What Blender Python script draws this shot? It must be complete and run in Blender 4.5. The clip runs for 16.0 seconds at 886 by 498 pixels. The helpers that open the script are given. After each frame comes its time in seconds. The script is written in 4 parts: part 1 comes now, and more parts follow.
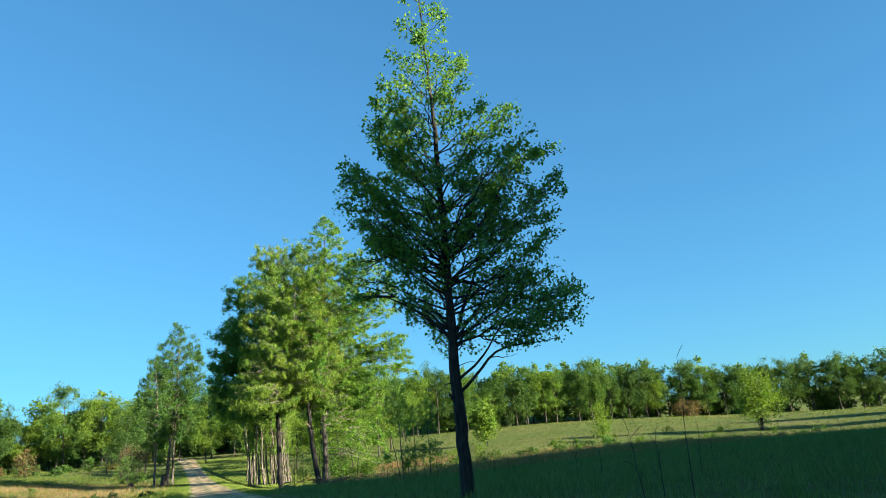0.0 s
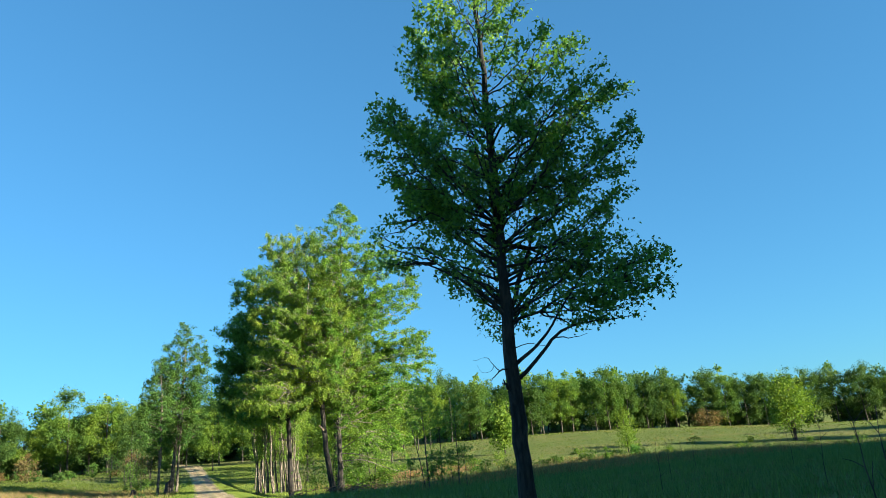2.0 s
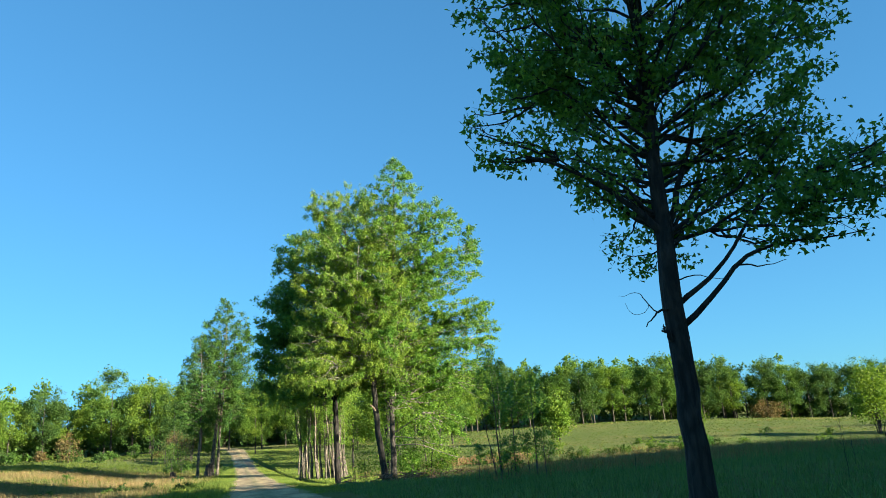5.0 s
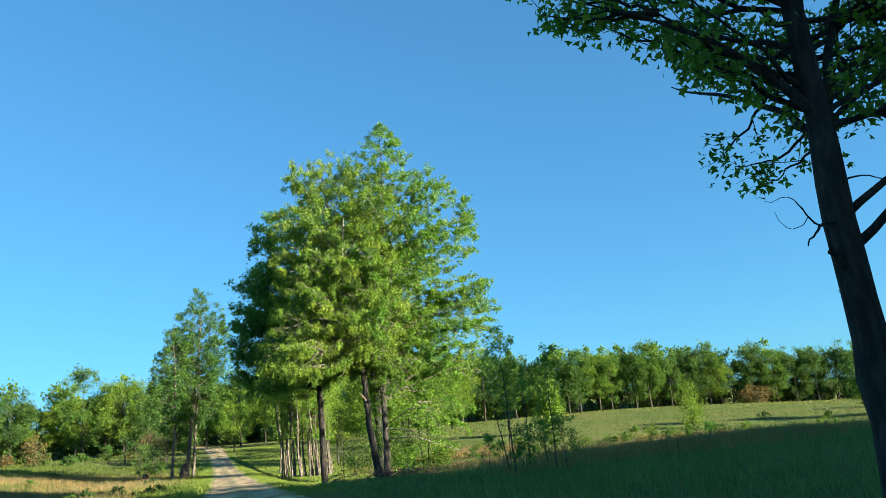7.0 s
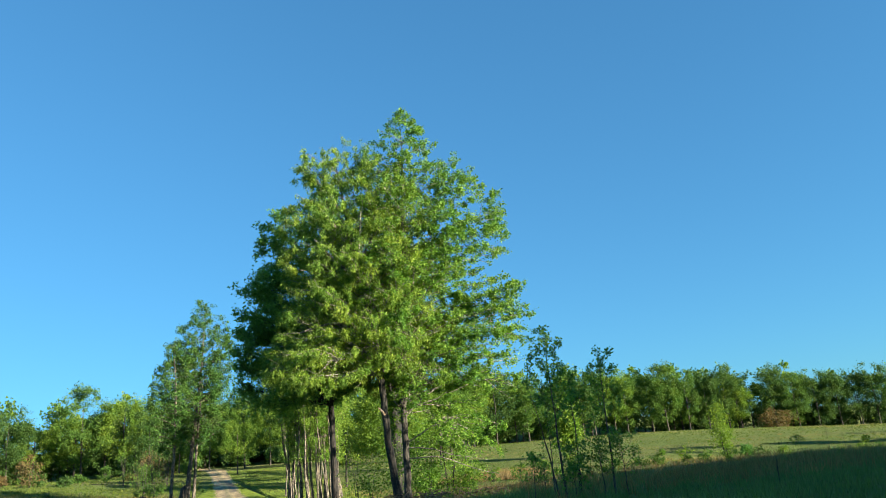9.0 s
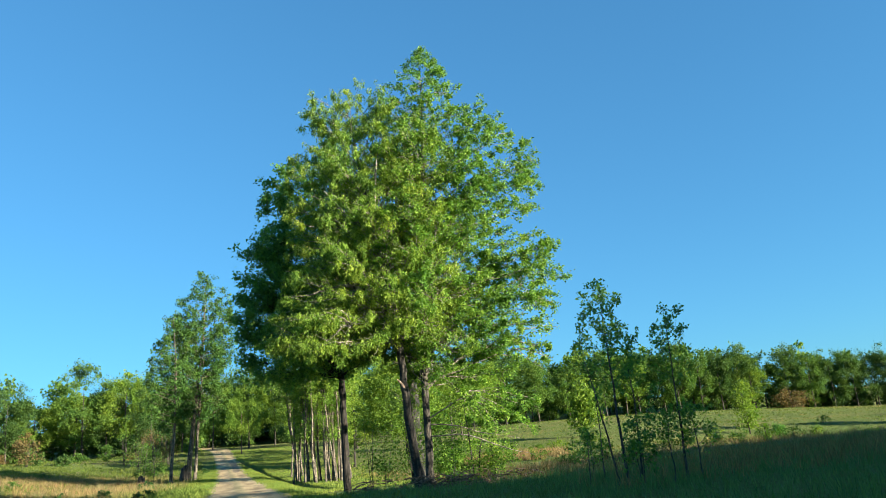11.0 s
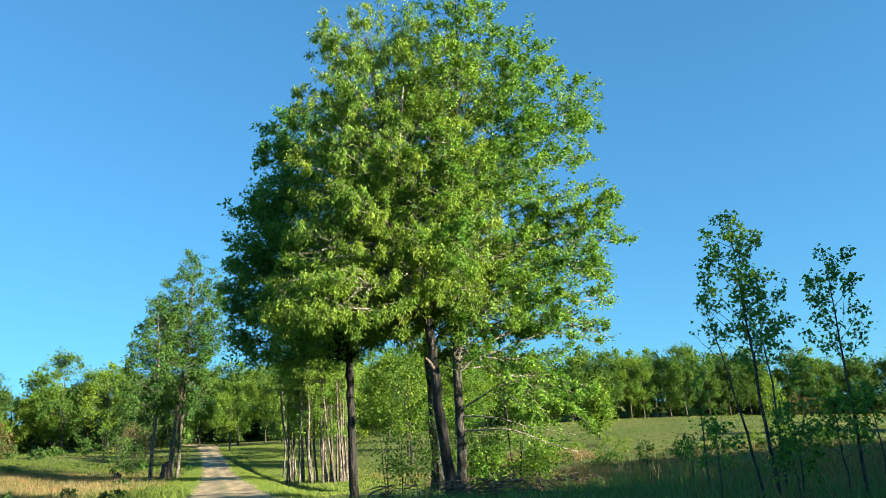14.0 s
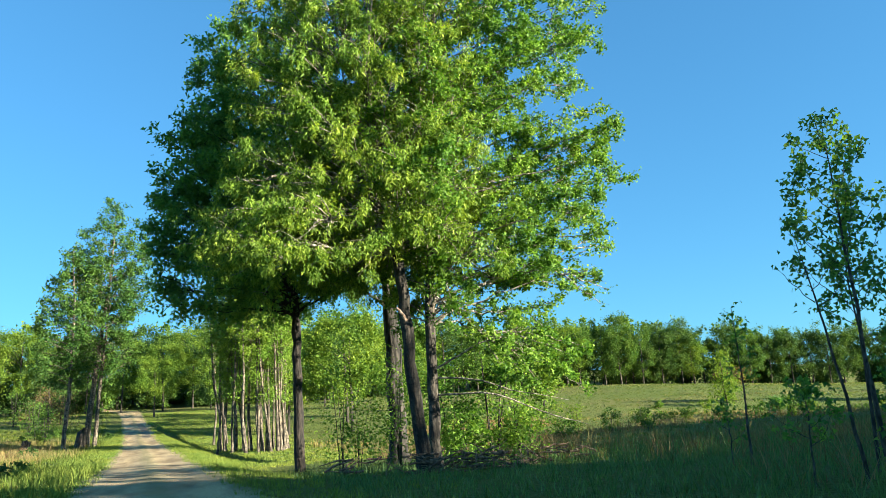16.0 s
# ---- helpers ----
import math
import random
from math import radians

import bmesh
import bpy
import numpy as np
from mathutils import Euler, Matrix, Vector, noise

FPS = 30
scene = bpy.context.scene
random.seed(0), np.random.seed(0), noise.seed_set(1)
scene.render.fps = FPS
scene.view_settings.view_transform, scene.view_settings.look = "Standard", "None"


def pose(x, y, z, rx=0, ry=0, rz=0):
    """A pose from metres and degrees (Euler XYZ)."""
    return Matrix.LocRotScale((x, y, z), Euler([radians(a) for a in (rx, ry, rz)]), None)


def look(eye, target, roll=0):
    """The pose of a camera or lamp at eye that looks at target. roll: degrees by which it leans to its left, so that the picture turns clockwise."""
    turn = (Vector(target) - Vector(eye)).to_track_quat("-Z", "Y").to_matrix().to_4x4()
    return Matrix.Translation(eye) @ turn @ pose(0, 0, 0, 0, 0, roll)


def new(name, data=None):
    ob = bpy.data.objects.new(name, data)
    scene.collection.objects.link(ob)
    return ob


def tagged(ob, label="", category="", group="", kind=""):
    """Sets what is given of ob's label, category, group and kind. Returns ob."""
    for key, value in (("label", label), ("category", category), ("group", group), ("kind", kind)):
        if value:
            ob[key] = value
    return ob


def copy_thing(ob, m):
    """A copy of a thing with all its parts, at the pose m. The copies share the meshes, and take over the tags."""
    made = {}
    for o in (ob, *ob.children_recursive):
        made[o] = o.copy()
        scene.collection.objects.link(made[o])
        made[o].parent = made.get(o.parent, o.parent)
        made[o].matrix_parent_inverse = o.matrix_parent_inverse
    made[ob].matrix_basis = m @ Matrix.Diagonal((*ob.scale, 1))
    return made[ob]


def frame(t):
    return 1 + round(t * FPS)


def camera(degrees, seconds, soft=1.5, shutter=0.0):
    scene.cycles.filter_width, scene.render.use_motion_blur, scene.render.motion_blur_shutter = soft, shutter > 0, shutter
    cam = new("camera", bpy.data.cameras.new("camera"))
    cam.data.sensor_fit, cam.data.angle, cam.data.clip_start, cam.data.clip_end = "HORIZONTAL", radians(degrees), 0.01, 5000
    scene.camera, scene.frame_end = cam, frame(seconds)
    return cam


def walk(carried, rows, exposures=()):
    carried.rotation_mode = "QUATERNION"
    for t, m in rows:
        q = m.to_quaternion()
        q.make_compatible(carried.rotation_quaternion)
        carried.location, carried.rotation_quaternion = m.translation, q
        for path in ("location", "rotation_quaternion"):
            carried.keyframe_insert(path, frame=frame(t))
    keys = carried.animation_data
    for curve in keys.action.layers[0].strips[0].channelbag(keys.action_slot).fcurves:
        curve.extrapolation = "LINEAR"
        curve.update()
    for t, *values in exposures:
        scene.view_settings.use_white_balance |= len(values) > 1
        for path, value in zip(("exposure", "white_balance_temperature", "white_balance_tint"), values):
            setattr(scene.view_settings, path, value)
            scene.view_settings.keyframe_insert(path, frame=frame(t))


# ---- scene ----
cam = camera(60.5, 16.0, soft=0.5)
PATH = [
    (0, (-0.177, -0.133, 1.58), (0.388, 1.717, 2.091), -6.0),
    (0.5, (-0.129, 1.258, 1.544), (0.462, 3.102, 2.045), -6.1),
    (1, (-0.076, 2.553, 1.511), (0.528, 4.391, 2.018), -6.7),
    (1.5, (-0.064, 3.822, 1.483), (0.516, 5.66, 2.017), -6.4),
    (2, (-0.028, 5.142, 1.465), (0.513, 6.991, 2.002), -5.5),
    (2.5, (0.033, 6.373, 1.484), (0.558, 8.234, 1.997), -5.3),
    (3, (0.053, 7.575, 1.482), (0.548, 9.447, 1.982), -4.6),
    (3.5, (0.061, 8.691, 1.471), (0.517, 10.57, 1.985), -3.8),
    (4, (0.097, 9.842, 1.454), (0.524, 11.722, 1.985), -3.5),
    (6.5, (0.088, 16.155, 1.523), (0.567, 18.033, 2.014), -5.8),
    (7, (0.097, 17.445, 1.517), (0.59, 19.318, 2.014), -5.8),
    (7.5, (0.081, 18.776, 1.48), (0.583, 20.646, 1.981), -5.7),
    (8, (0.102, 20.039, 1.463), (0.602, 21.902, 1.988), -5.6),
    (8.5, (0.057, 21.268, 1.471), (0.551, 23.126, 2.024), -5.3),
    (9, (0.078, 22.54, 1.465), (0.556, 24.4, 2.021), -5.4),
    (11.5, (0.114, 28.661, 1.505), (0.576, 30.54, 2.012), -5.0),
    (12, (0.05, 29.867, 1.49), (0.502, 31.748, 2.0), -4.9),
    (12.5, (0.008, 31.127, 1.491), (0.459, 33.007, 2.003), -5.4),
    (13, (0.008, 32.426, 1.47), (0.46, 34.307, 1.979), -4.9),
    (13.5, (-0.006, 33.738, 1.479), (0.451, 35.619, 1.984), -4.3),
    (14, (-0.01, 35.04, 1.484), (0.473, 36.911, 1.999), -4.0),
    (14.5, (-0.08, 36.367, 1.489), (0.463, 38.226, 1.987), -3.8),
    (15, (-0.095, 37.596, 1.526), (0.469, 39.458, 1.991), -3.5),
    (15.5, (-0.123, 38.807, 1.586), (0.468, 40.663, 2.041), -4.1),
    (16, (-0.137, 40.023, 1.589), (0.514, 41.867, 2.013), -3.8),
]
walk(cam, [(t, look(eye, target, roll)) for t, eye, target, roll in PATH], exposures=((0, 1.98), (7, 2.03), (9, 1.88), (11.5, 1.97), (13, 2.0), (16, 2.16)))

# ---- world and sun: low sun behind and to the right of the road ----
SUN_EL, SUN_X, SUN_Y = 13.0, 0.74, -0.67
world = bpy.data.worlds.new("sky")
scene.world = world
world.use_nodes = True
wn = world.node_tree.nodes
sky = wn.new("ShaderNodeTexSky")
sky.sky_type, sky.sun_disc = "NISHITA", False
sky.sun_elevation = radians(SUN_EL)
sky.sun_rotation = math.atan2(SUN_X, SUN_Y)
sky.air_density, sky.dust_density, sky.ozone_density = 1.0, 0.1, 3.0
wn["Background"].inputs["Strength"].default_value = 0.0725
gain = wn.new("ShaderNodeMix")
gain.data_type, gain.blend_type = "RGBA", "MULTIPLY"
gain.inputs[0].default_value, gain.inputs[7].default_value = 1.0, (0.383, 0.945, 1.33, 1)
flat_sky = wn.new("ShaderNodeGamma")
flat_sky.inputs[1].default_value = 0.64
world.node_tree.links.new(sky.outputs[0], flat_sky.inputs[0])
world.node_tree.links.new(flat_sky.outputs[0], gain.inputs[6])
world.node_tree.links.new(gain.outputs[2], wn["Background"].inputs[0])
sun = new("sun", bpy.data.lights.new("sun", "SUN"))
sun.data.energy, sun.data.angle, sun.data.color = 5.0, radians(0.5), (1.0, 0.92, 0.72)
sun.matrix_world = look((SUN_X * 50, SUN_Y * 50, 50 * math.tan(radians(SUN_EL))), (0, 0, 0))


# ---- materials ----
def material(name):
    m = bpy.data.materials.new(name)
    m.use_nodes = True
    return m, m.node_tree.nodes, m.node_tree.links, m.node_tree.nodes["Principled BSDF"]


def ramp(nodes, links, source, stops):
    r = nodes.new("ShaderNodeValToRGB")
    while len(r.color_ramp.elements) < len(stops):
        r.color_ramp.elements.new(0.5)
    for e, (p, c) in zip(r.color_ramp.elements, stops):
        e.position, e.color = p, (*c, 1)
    links.new(source, r.inputs[0])
    return r


def noise_tex(nodes, links, scale, detail=4, coord=None, stretch=None):
    n = nodes.new("ShaderNodeTexNoise")
    n.inputs["Scale"].default_value, n.inputs["Detail"].default_value = scale, detail
    tc = nodes.new("ShaderNodeNewGeometry")
    source = tc.outputs["Position"]
    if stretch:
        mp = nodes.new("ShaderNodeMapping")
        mp.inputs["Scale"].default_value = stretch
        links.new(source, mp.inputs[0])
        source = mp.outputs[0]
    links.new(source, n.inputs["Vector"])
    return n


def mix(nodes, links, fac, a, b, mode="MIX"):
    m = nodes.new("ShaderNodeMix")
    m.data_type, m.blend_type = "RGBA", mode
    for sock, v in ((m.inputs[0], fac), (m.inputs[6], a), (m.inputs[7], b)):
        if isinstance(v, (int, float)):
            sock.default_value = v
        elif isinstance(v, tuple):
            sock.default_value = (*v, 1)
        else:
            links.new(v, sock)
    return m.outputs[2]


def bump(nodes, links, bsdf, height, strength, distance):
    b = nodes.new("ShaderNodeBump")
    b.inputs["Strength"].default_value, b.inputs["Distance"].default_value = strength, distance
    links.new(height, b.inputs["Height"])
    links.new(b.outputs[0], bsdf.inputs["Normal"])


def leaf_material(name, dark, mid, light, glow=0.32, rough=0.55, gloss=0.15):
    """Thin leaves: a glossy skin over a translucent blade, each leaf with its own tint."""
    m, n, l, bsdf = material(name)
    geo = n.new("ShaderNodeNewGeometry")
    tint = ramp(n, l, geo.outputs["Random Per Island"], [(0.0, dark), (0.5, mid), (1.0, light)])
    big = noise_tex(n, l, 0.35, 2)
    shift = ramp(n, l, big.outputs[0], [(0.35, (0.8, 0.9, 0.85)), (0.65, (1.15, 1.05, 0.9))])
    col = mix(n, l, 1.0, tint.outputs[0], shift.outputs[0], "MULTIPLY")
    tufts = noise_tex(n, l, 2.2, 2)
    col = mix(n, l, 1.0, col, ramp(n, l, tufts.outputs[0], [(0.36, (0.78, 0.84, 0.9)), (0.64, (1.2, 1.12, 1.0))]).outputs[0], "MULTIPLY")
    l.new(col, bsdf.inputs["Base Color"])
    bsdf.inputs["Roughness"].default_value = rough
    bsdf.inputs["Specular IOR Level"].default_value = gloss
    tr = n.new("ShaderNodeBsdfTranslucent")
    through_col = mix(n, l, 1.0, col, (1.3, 1.35, 0.6), "MULTIPLY")
    l.new(through_col, tr.inputs[0])
    ms = n.new("ShaderNodeMixShader")
    ms.inputs[0].default_value = glow
    l.new(bsdf.outputs[0], ms.inputs[1])
    l.new(tr.outputs[0], ms.inputs[2])
    l.new(ms.outputs[0], n["Material Output"].inputs[0])
    return m


def bark_material(name, dark, light, scale=9.0, patch=None):
    m, n, l, bsdf = material(name)
    grain = noise_tex(n, l, scale, 6, stretch=(1, 1, 0.26))
    big = noise_tex(n, l, 1.3, 3)
    col = ramp(n, l, grain.outputs[0], [(0.42, dark), (0.62, light)]).outputs[0]
    tone = ramp(n, l, big.outputs[0], [(0.3, (0.7, 0.72, 0.7)), (0.7, (1.15, 1.1, 1.05))]).outputs[0]
    col = mix(n, l, 1.0, col, tone, "MULTIPLY")
    if patch:
        blot = noise_tex(n, l, 5.0, 3, stretch=(1, 1, 1.6))
        col = mix(n, l, ramp(n, l, blot.outputs[0], [(0.52, (0, 0, 0)), (0.6, (1, 1, 1))]).outputs[0], col, patch)
    l.new(col, bsdf.inputs["Base Color"])
    bsdf.inputs["Roughness"].default_value = 0.9
    bump(n, l, bsdf, grain.outputs[0], 1.0, 0.1)
    return m


LEAF_GUM = leaf_material("sweetgum_leaf", (0.05, 0.135, 0.038), (0.115, 0.25, 0.053), (0.205, 0.34, 0.064), 0.5, gloss=0.35)
LEAF_OAK = leaf_material("willow_oak_leaf", (0.06, 0.115, 0.018), (0.17, 0.275, 0.04), (0.325, 0.43, 0.088), 0.42)
LEAF_ELM = leaf_material("fresh_green_leaf", (0.042, 0.11, 0.018), (0.112, 0.228, 0.035), (0.24, 0.385, 0.072), 0.42)
LEAF_DARK = leaf_material("dark_oak_leaf", (0.062, 0.155, 0.042), (0.115, 0.24, 0.056), (0.17, 0.31, 0.068), 0.42)
LEAF_WOODS = leaf_material("woodland_leaf", (0.045, 0.095, 0.02), (0.08, 0.145, 0.028), (0.12, 0.19, 0.04), 0.28, gloss=0.1)
LEAF_LIGHT = leaf_material("pale_spring_leaf", (0.08, 0.155, 0.02), (0.14, 0.24, 0.034), (0.205, 0.31, 0.055), 0.34)
LEAF_ROADSIDE = leaf_material("roadside_gum_leaf", (0.035, 0.085, 0.022), (0.06, 0.13, 0.03), (0.095, 0.18, 0.042), 0.3, gloss=0.08)
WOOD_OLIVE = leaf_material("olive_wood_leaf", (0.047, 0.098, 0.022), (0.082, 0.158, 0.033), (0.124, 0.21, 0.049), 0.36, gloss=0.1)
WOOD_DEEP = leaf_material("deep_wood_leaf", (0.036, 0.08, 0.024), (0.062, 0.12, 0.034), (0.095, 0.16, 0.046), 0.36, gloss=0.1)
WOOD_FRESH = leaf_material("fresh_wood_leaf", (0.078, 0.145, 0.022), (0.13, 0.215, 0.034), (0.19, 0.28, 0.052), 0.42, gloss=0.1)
LEAF_RED = leaf_material("russet_leaf", (0.085, 0.06, 0.03), (0.14, 0.10, 0.045), (0.17, 0.14, 0.06))
BARK_DARK = bark_material("dark_bark", (0.018, 0.015, 0.012), (0.075, 0.06, 0.048))
BARK_GREY = bark_material("grey_bark", (0.022, 0.019, 0.016), (0.105, 0.09, 0.072), 9.0, (0.022, 0.018, 0.015))
# bark coloured near black to paint in the shade on these trunks
BARK_SHADE = bark_material("shade_blackened_bark", (0.007, 0.006, 0.005), (0.034, 0.027, 0.022))
BARK_LIMB = bark_material("pale_limb_bark", (0.14, 0.12, 0.095), (0.40, 0.36, 0.29), 7.0, (0.07, 0.06, 0.05))
BARK_STICK = bark_material("weathered_stick_bark", (0.10, 0.06, 0.04), (0.28, 0.185, 0.125))
BARK_SAPLING = bark_material("sapling_bark", (0.035, 0.03, 0.025), (0.11, 0.095, 0.08), 20.0)
BARK_BREAK = bark_material("torn_wood", (0.22, 0.13, 0.09), (0.55, 0.42, 0.33), 12.0)
BARK_LEAN = bark_material("leaning_oak_bark", (0.015, 0.013, 0.011), (0.06, 0.05, 0.04), 8.0, (0.014, 0.012, 0.01))
BARK_ROUGH = bark_material("rough_old_bark", (0.010, 0.009, 0.008), (0.075, 0.066, 0.056), 6.0)
BARK_WOODS = bark_material("woodland_bark", (0.022, 0.019, 0.015), (0.085, 0.07, 0.055), 5.0)
BARK_PALE = bark_material("pale_bark", (0.055, 0.046, 0.036), (0.24, 0.20, 0.15), 7.0, (0.025, 0.02, 0.016))


def ground_material():
    m, n, l, bsdf = material("meadow")
    fine, mid, big = noise_tex(n, l, 9.0, 6), noise_tex(n, l, 0.8, 5, stretch=(1, 0.6, 1)), noise_tex(n, l, 0.06, 4)
    col = ramp(n, l, fine.outputs[0], [(0.3, (0.066, 0.10, 0.026)), (0.5, (0.115, 0.155, 0.042)), (0.75, (0.175, 0.205, 0.066))]).outputs[0]
    straw = ramp(n, l, fine.outputs[0], [(0.3, (0.14, 0.105, 0.045)), (0.7, (0.30, 0.235, 0.105))]).outputs[0]
    f1 = ramp(n, l, mid.outputs[0], [(0.52, (0, 0, 0)), (0.78, (0.5, 0.5, 0.5))]).outputs[0]
    f2 = ramp(n, l, big.outputs[0], [(0.46, (0, 0, 0)), (0.74, (0.55, 0.55, 0.55))]).outputs[0]
    col = mix(n, l, f1, col, straw)
    col = mix(n, l, f2, col, straw)
    l.new(col, bsdf.inputs["Base Color"])
    bsdf.inputs["Roughness"].default_value = 1.0
    bsdf.inputs["Specular IOR Level"].default_value = 0.05
    bump(n, l, bsdf, fine.outputs[0], 1.0, 0.3)
    return m


def road_material():
    m, n, l, bsdf = material("dirt_road")
    fine, mid = noise_tex(n, l, 22.0, 6), noise_tex(n, l, 0.9, 4, stretch=(1, 0.25, 1))
    col = ramp(n, l, fine.outputs[0], [(0.3, (0.26, 0.18, 0.085)), (0.7, (0.60, 0.46, 0.255))]).outputs[0]
    tone = ramp(n, l, mid.outputs[0], [(0.35, (0.55, 0.5, 0.44)), (0.62, (1.12, 1.1, 1.08))]).outputs[0]
    col = mix(n, l, 1.0, col, tone, "MULTIPLY")
    damp = noise_tex(n, l, 0.34, 3, stretch=(1.6, 0.5, 1))
    col = mix(n, l, ramp(n, l, damp.outputs[0], [(0.6, (0, 0, 0)), (0.72, (0.5, 0.5, 0.5))]).outputs[0], col, (0.16, 0.125, 0.08))
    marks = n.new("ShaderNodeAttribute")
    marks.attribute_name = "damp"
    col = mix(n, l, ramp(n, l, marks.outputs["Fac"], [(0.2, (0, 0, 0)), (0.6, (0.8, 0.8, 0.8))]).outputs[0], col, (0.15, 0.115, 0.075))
    across = n.new("ShaderNodeAttribute")
    across.attribute_name = "across"
    edge_noise = noise_tex(n, l, 1.6, 5)
    off = n.new("ShaderNodeMath")
    off.operation = "MULTIPLY_ADD"
    off.inputs[1].default_value, off.inputs[2].default_value = 0.9, -0.45
    l.new(edge_noise.outputs[0], off.inputs[0])
    total = n.new("ShaderNodeMath")
    l.new(across.outputs["Fac"], total.inputs[0])
    l.new(off.outputs[0], total.inputs[1])
    half = n.new("ShaderNodeMath")
    half.operation = "MULTIPLY"
    half.inputs[1].default_value = 0.45
    l.new(total.outputs[0], half.inputs[0])
    worn = ramp(n, l, half.outputs[0], [(0.05, (0.55, 0.55, 0.55)), (0.2, (0, 0, 0)), (0.62, (0, 0, 0)), (0.85, (1, 1, 1))])
    col = mix(n, l, worn.outputs[0], col, ramp(n, l, fine.outputs[0], [(0.35, (0.10, 0.12, 0.03)), (0.7, (0.26, 0.22, 0.10))]).outputs[0])
    l.new(col, bsdf.inputs["Base Color"])
    bsdf.inputs["Roughness"].default_value = 0.95
    bump(n, l, bsdf, fine.outputs[0], 0.8, 0.04)
    return m


GROUND, ROAD = ground_material(), road_material()
# shaded copy of the grass: the sky's blue fill is put into its colour
SHADE_GRASS = leaf_material("shade_tinted_blade", (0.058, 0.125, 0.046), (0.10, 0.187, 0.066), (0.152, 0.252, 0.095), 0.4, 0.5, 0.3)
GRASS = leaf_material("grass_blade", (0.064, 0.106, 0.021), (0.104, 0.146, 0.032), (0.164, 0.198, 0.052), 0.38, 0.6, 0.1)
VERGE = leaf_material("verge_blade", (0.12, 0.17, 0.036), (0.18, 0.24, 0.054), (0.25, 0.31, 0.085), 0.42, 0.6, 0.1)
RUST = leaf_material("russet_grass_blade", (0.15, 0.10, 0.058), (0.235, 0.165, 0.09), (0.33, 0.25, 0.145), 0.3, 0.7, 0.1)
STRAW = leaf_material("dry_grass_blade", (0.14, 0.12, 0.054), (0.215, 0.185, 0.085), (0.315, 0.275, 0.135), 0.3, 0.7, 0.1)


# ---- ground shape ----
def smooth(a, b, v):
    s = np.clip((np.asarray(v, float) - a) / (b - a), 0, 1)
    return s * s * (3 - 2 * s)


def road_x(y):
    return np.interp(y, [-2000, 40, 60, 80, 95, 115, 130, 160, 175, 190, 215, 260, 2000], [0, -0.05, -0.66, -1.5, -2.2, -3.45, -4.42, -6.45, -7.6, -9.2, -12.8, -26, -600])


def road_half(y):
    return np.interp(y, [40, 92, 102, 116, 130, 160, 178], [2.05, 2.0, 1.75, 1.55, 1.38, 1.35, 1.55])


def ground_z(x, y):
    x, y = np.asarray(x, float), np.asarray(y, float)
    z = np.interp(y, [-3000, 88, 105, 122, 145, 170, 185, 205, 232], [0, 0, 0.4, 1.05, 2.6, 4.4, 5.4, 6.2, 6.8])
    d = x - road_x(y)
    z = z * (1 - 0.8 * smooth(80, 180, x)) + 11 * smooth(210, 300, y)
    z = z - 0.45 * smooth(2.5, 5, d) * smooth(55, 80, y) * (1 - smooth(110, 135, y)) * (1 - smooth(12, 40, d))
    ditch = x - 3.2 + 0.132 * (y - 95)
    z = z - 0.6 * smooth(-0.8, -0.1, ditch) * (1 - smooth(0.1, 0.7, ditch)) * smooth(82, 92, y) * (1 - smooth(136, 148, y))
    z = z - 1.1 * smooth(40, 60, x) * (1 - smooth(85, 125, x)) * smooth(30, 55, y) * (1 - smooth(95, 130, y))
    # invented low ridge, added to throw a thin shadow streak over the meadow
    shadow_ridge = y - 0.1 * (x - 50) + 1.5 * np.sin(x * 0.13)
    z = z + 0.55 * smooth(106, 116, shadow_ridge) * (1 - smooth(116, 118, shadow_ridge)) * smooth(30, 40, x) * (1 - smooth(62, 80, x))
    z = z + 1.6 * smooth(-10, -32, d) * smooth(60, 110, y) * (1 - smooth(150, 200, y))
    return z + 0.06 * np.sin(x * 0.31 + 1.3 * np.sin(y * 0.11)) * np.sin(y * 0.23 + x * 0.07) * smooth(2.5, 6, np.abs(d))


def gz(x, y):
    return float(ground_z(x, y))


# ---- mesh helpers ----
def link_mesh(name, verts, sizes, mat, parent=None, label="", loops=None, smooth_faces=False):
    """One mesh from vertex rows; sizes gives the corner count of each face in turn."""
    me = bpy.data.meshes.new(name)
    verts, sizes = np.asarray(verts, np.float32), np.asarray(sizes, np.int32)
    loops = np.arange(sizes.sum(), dtype=np.int32) if loops is None else np.asarray(loops, np.int32)
    me.vertices.add(len(verts))
    me.vertices.foreach_set("co", verts.ravel())
    me.loops.add(len(loops))
    me.loops.foreach_set("vertex_index", loops)
    me.polygons.add(len(sizes))
    me.polygons.foreach_set("loop_start", np.r_[0, np.cumsum(sizes)[:-1]].astype(np.int32))
    me.polygons.foreach_set("use_smooth", np.full(len(sizes), smooth_faces))
    me.update(calc_edges=True)
    me.materials.append(mat)
    ob = new(name, me)
    ob.parent = parent
    if label:
        ob["label"] = label
    return ob


def part(name, bm, mat, parent=None, label=""):
    me = bpy.data.meshes.new(name)
    bm.to_mesh(me)
    bm.free()
    me.materials.append(mat)
    ob = new(name, me)
    ob.parent = parent
    if label:
        ob["label"] = label
    return ob


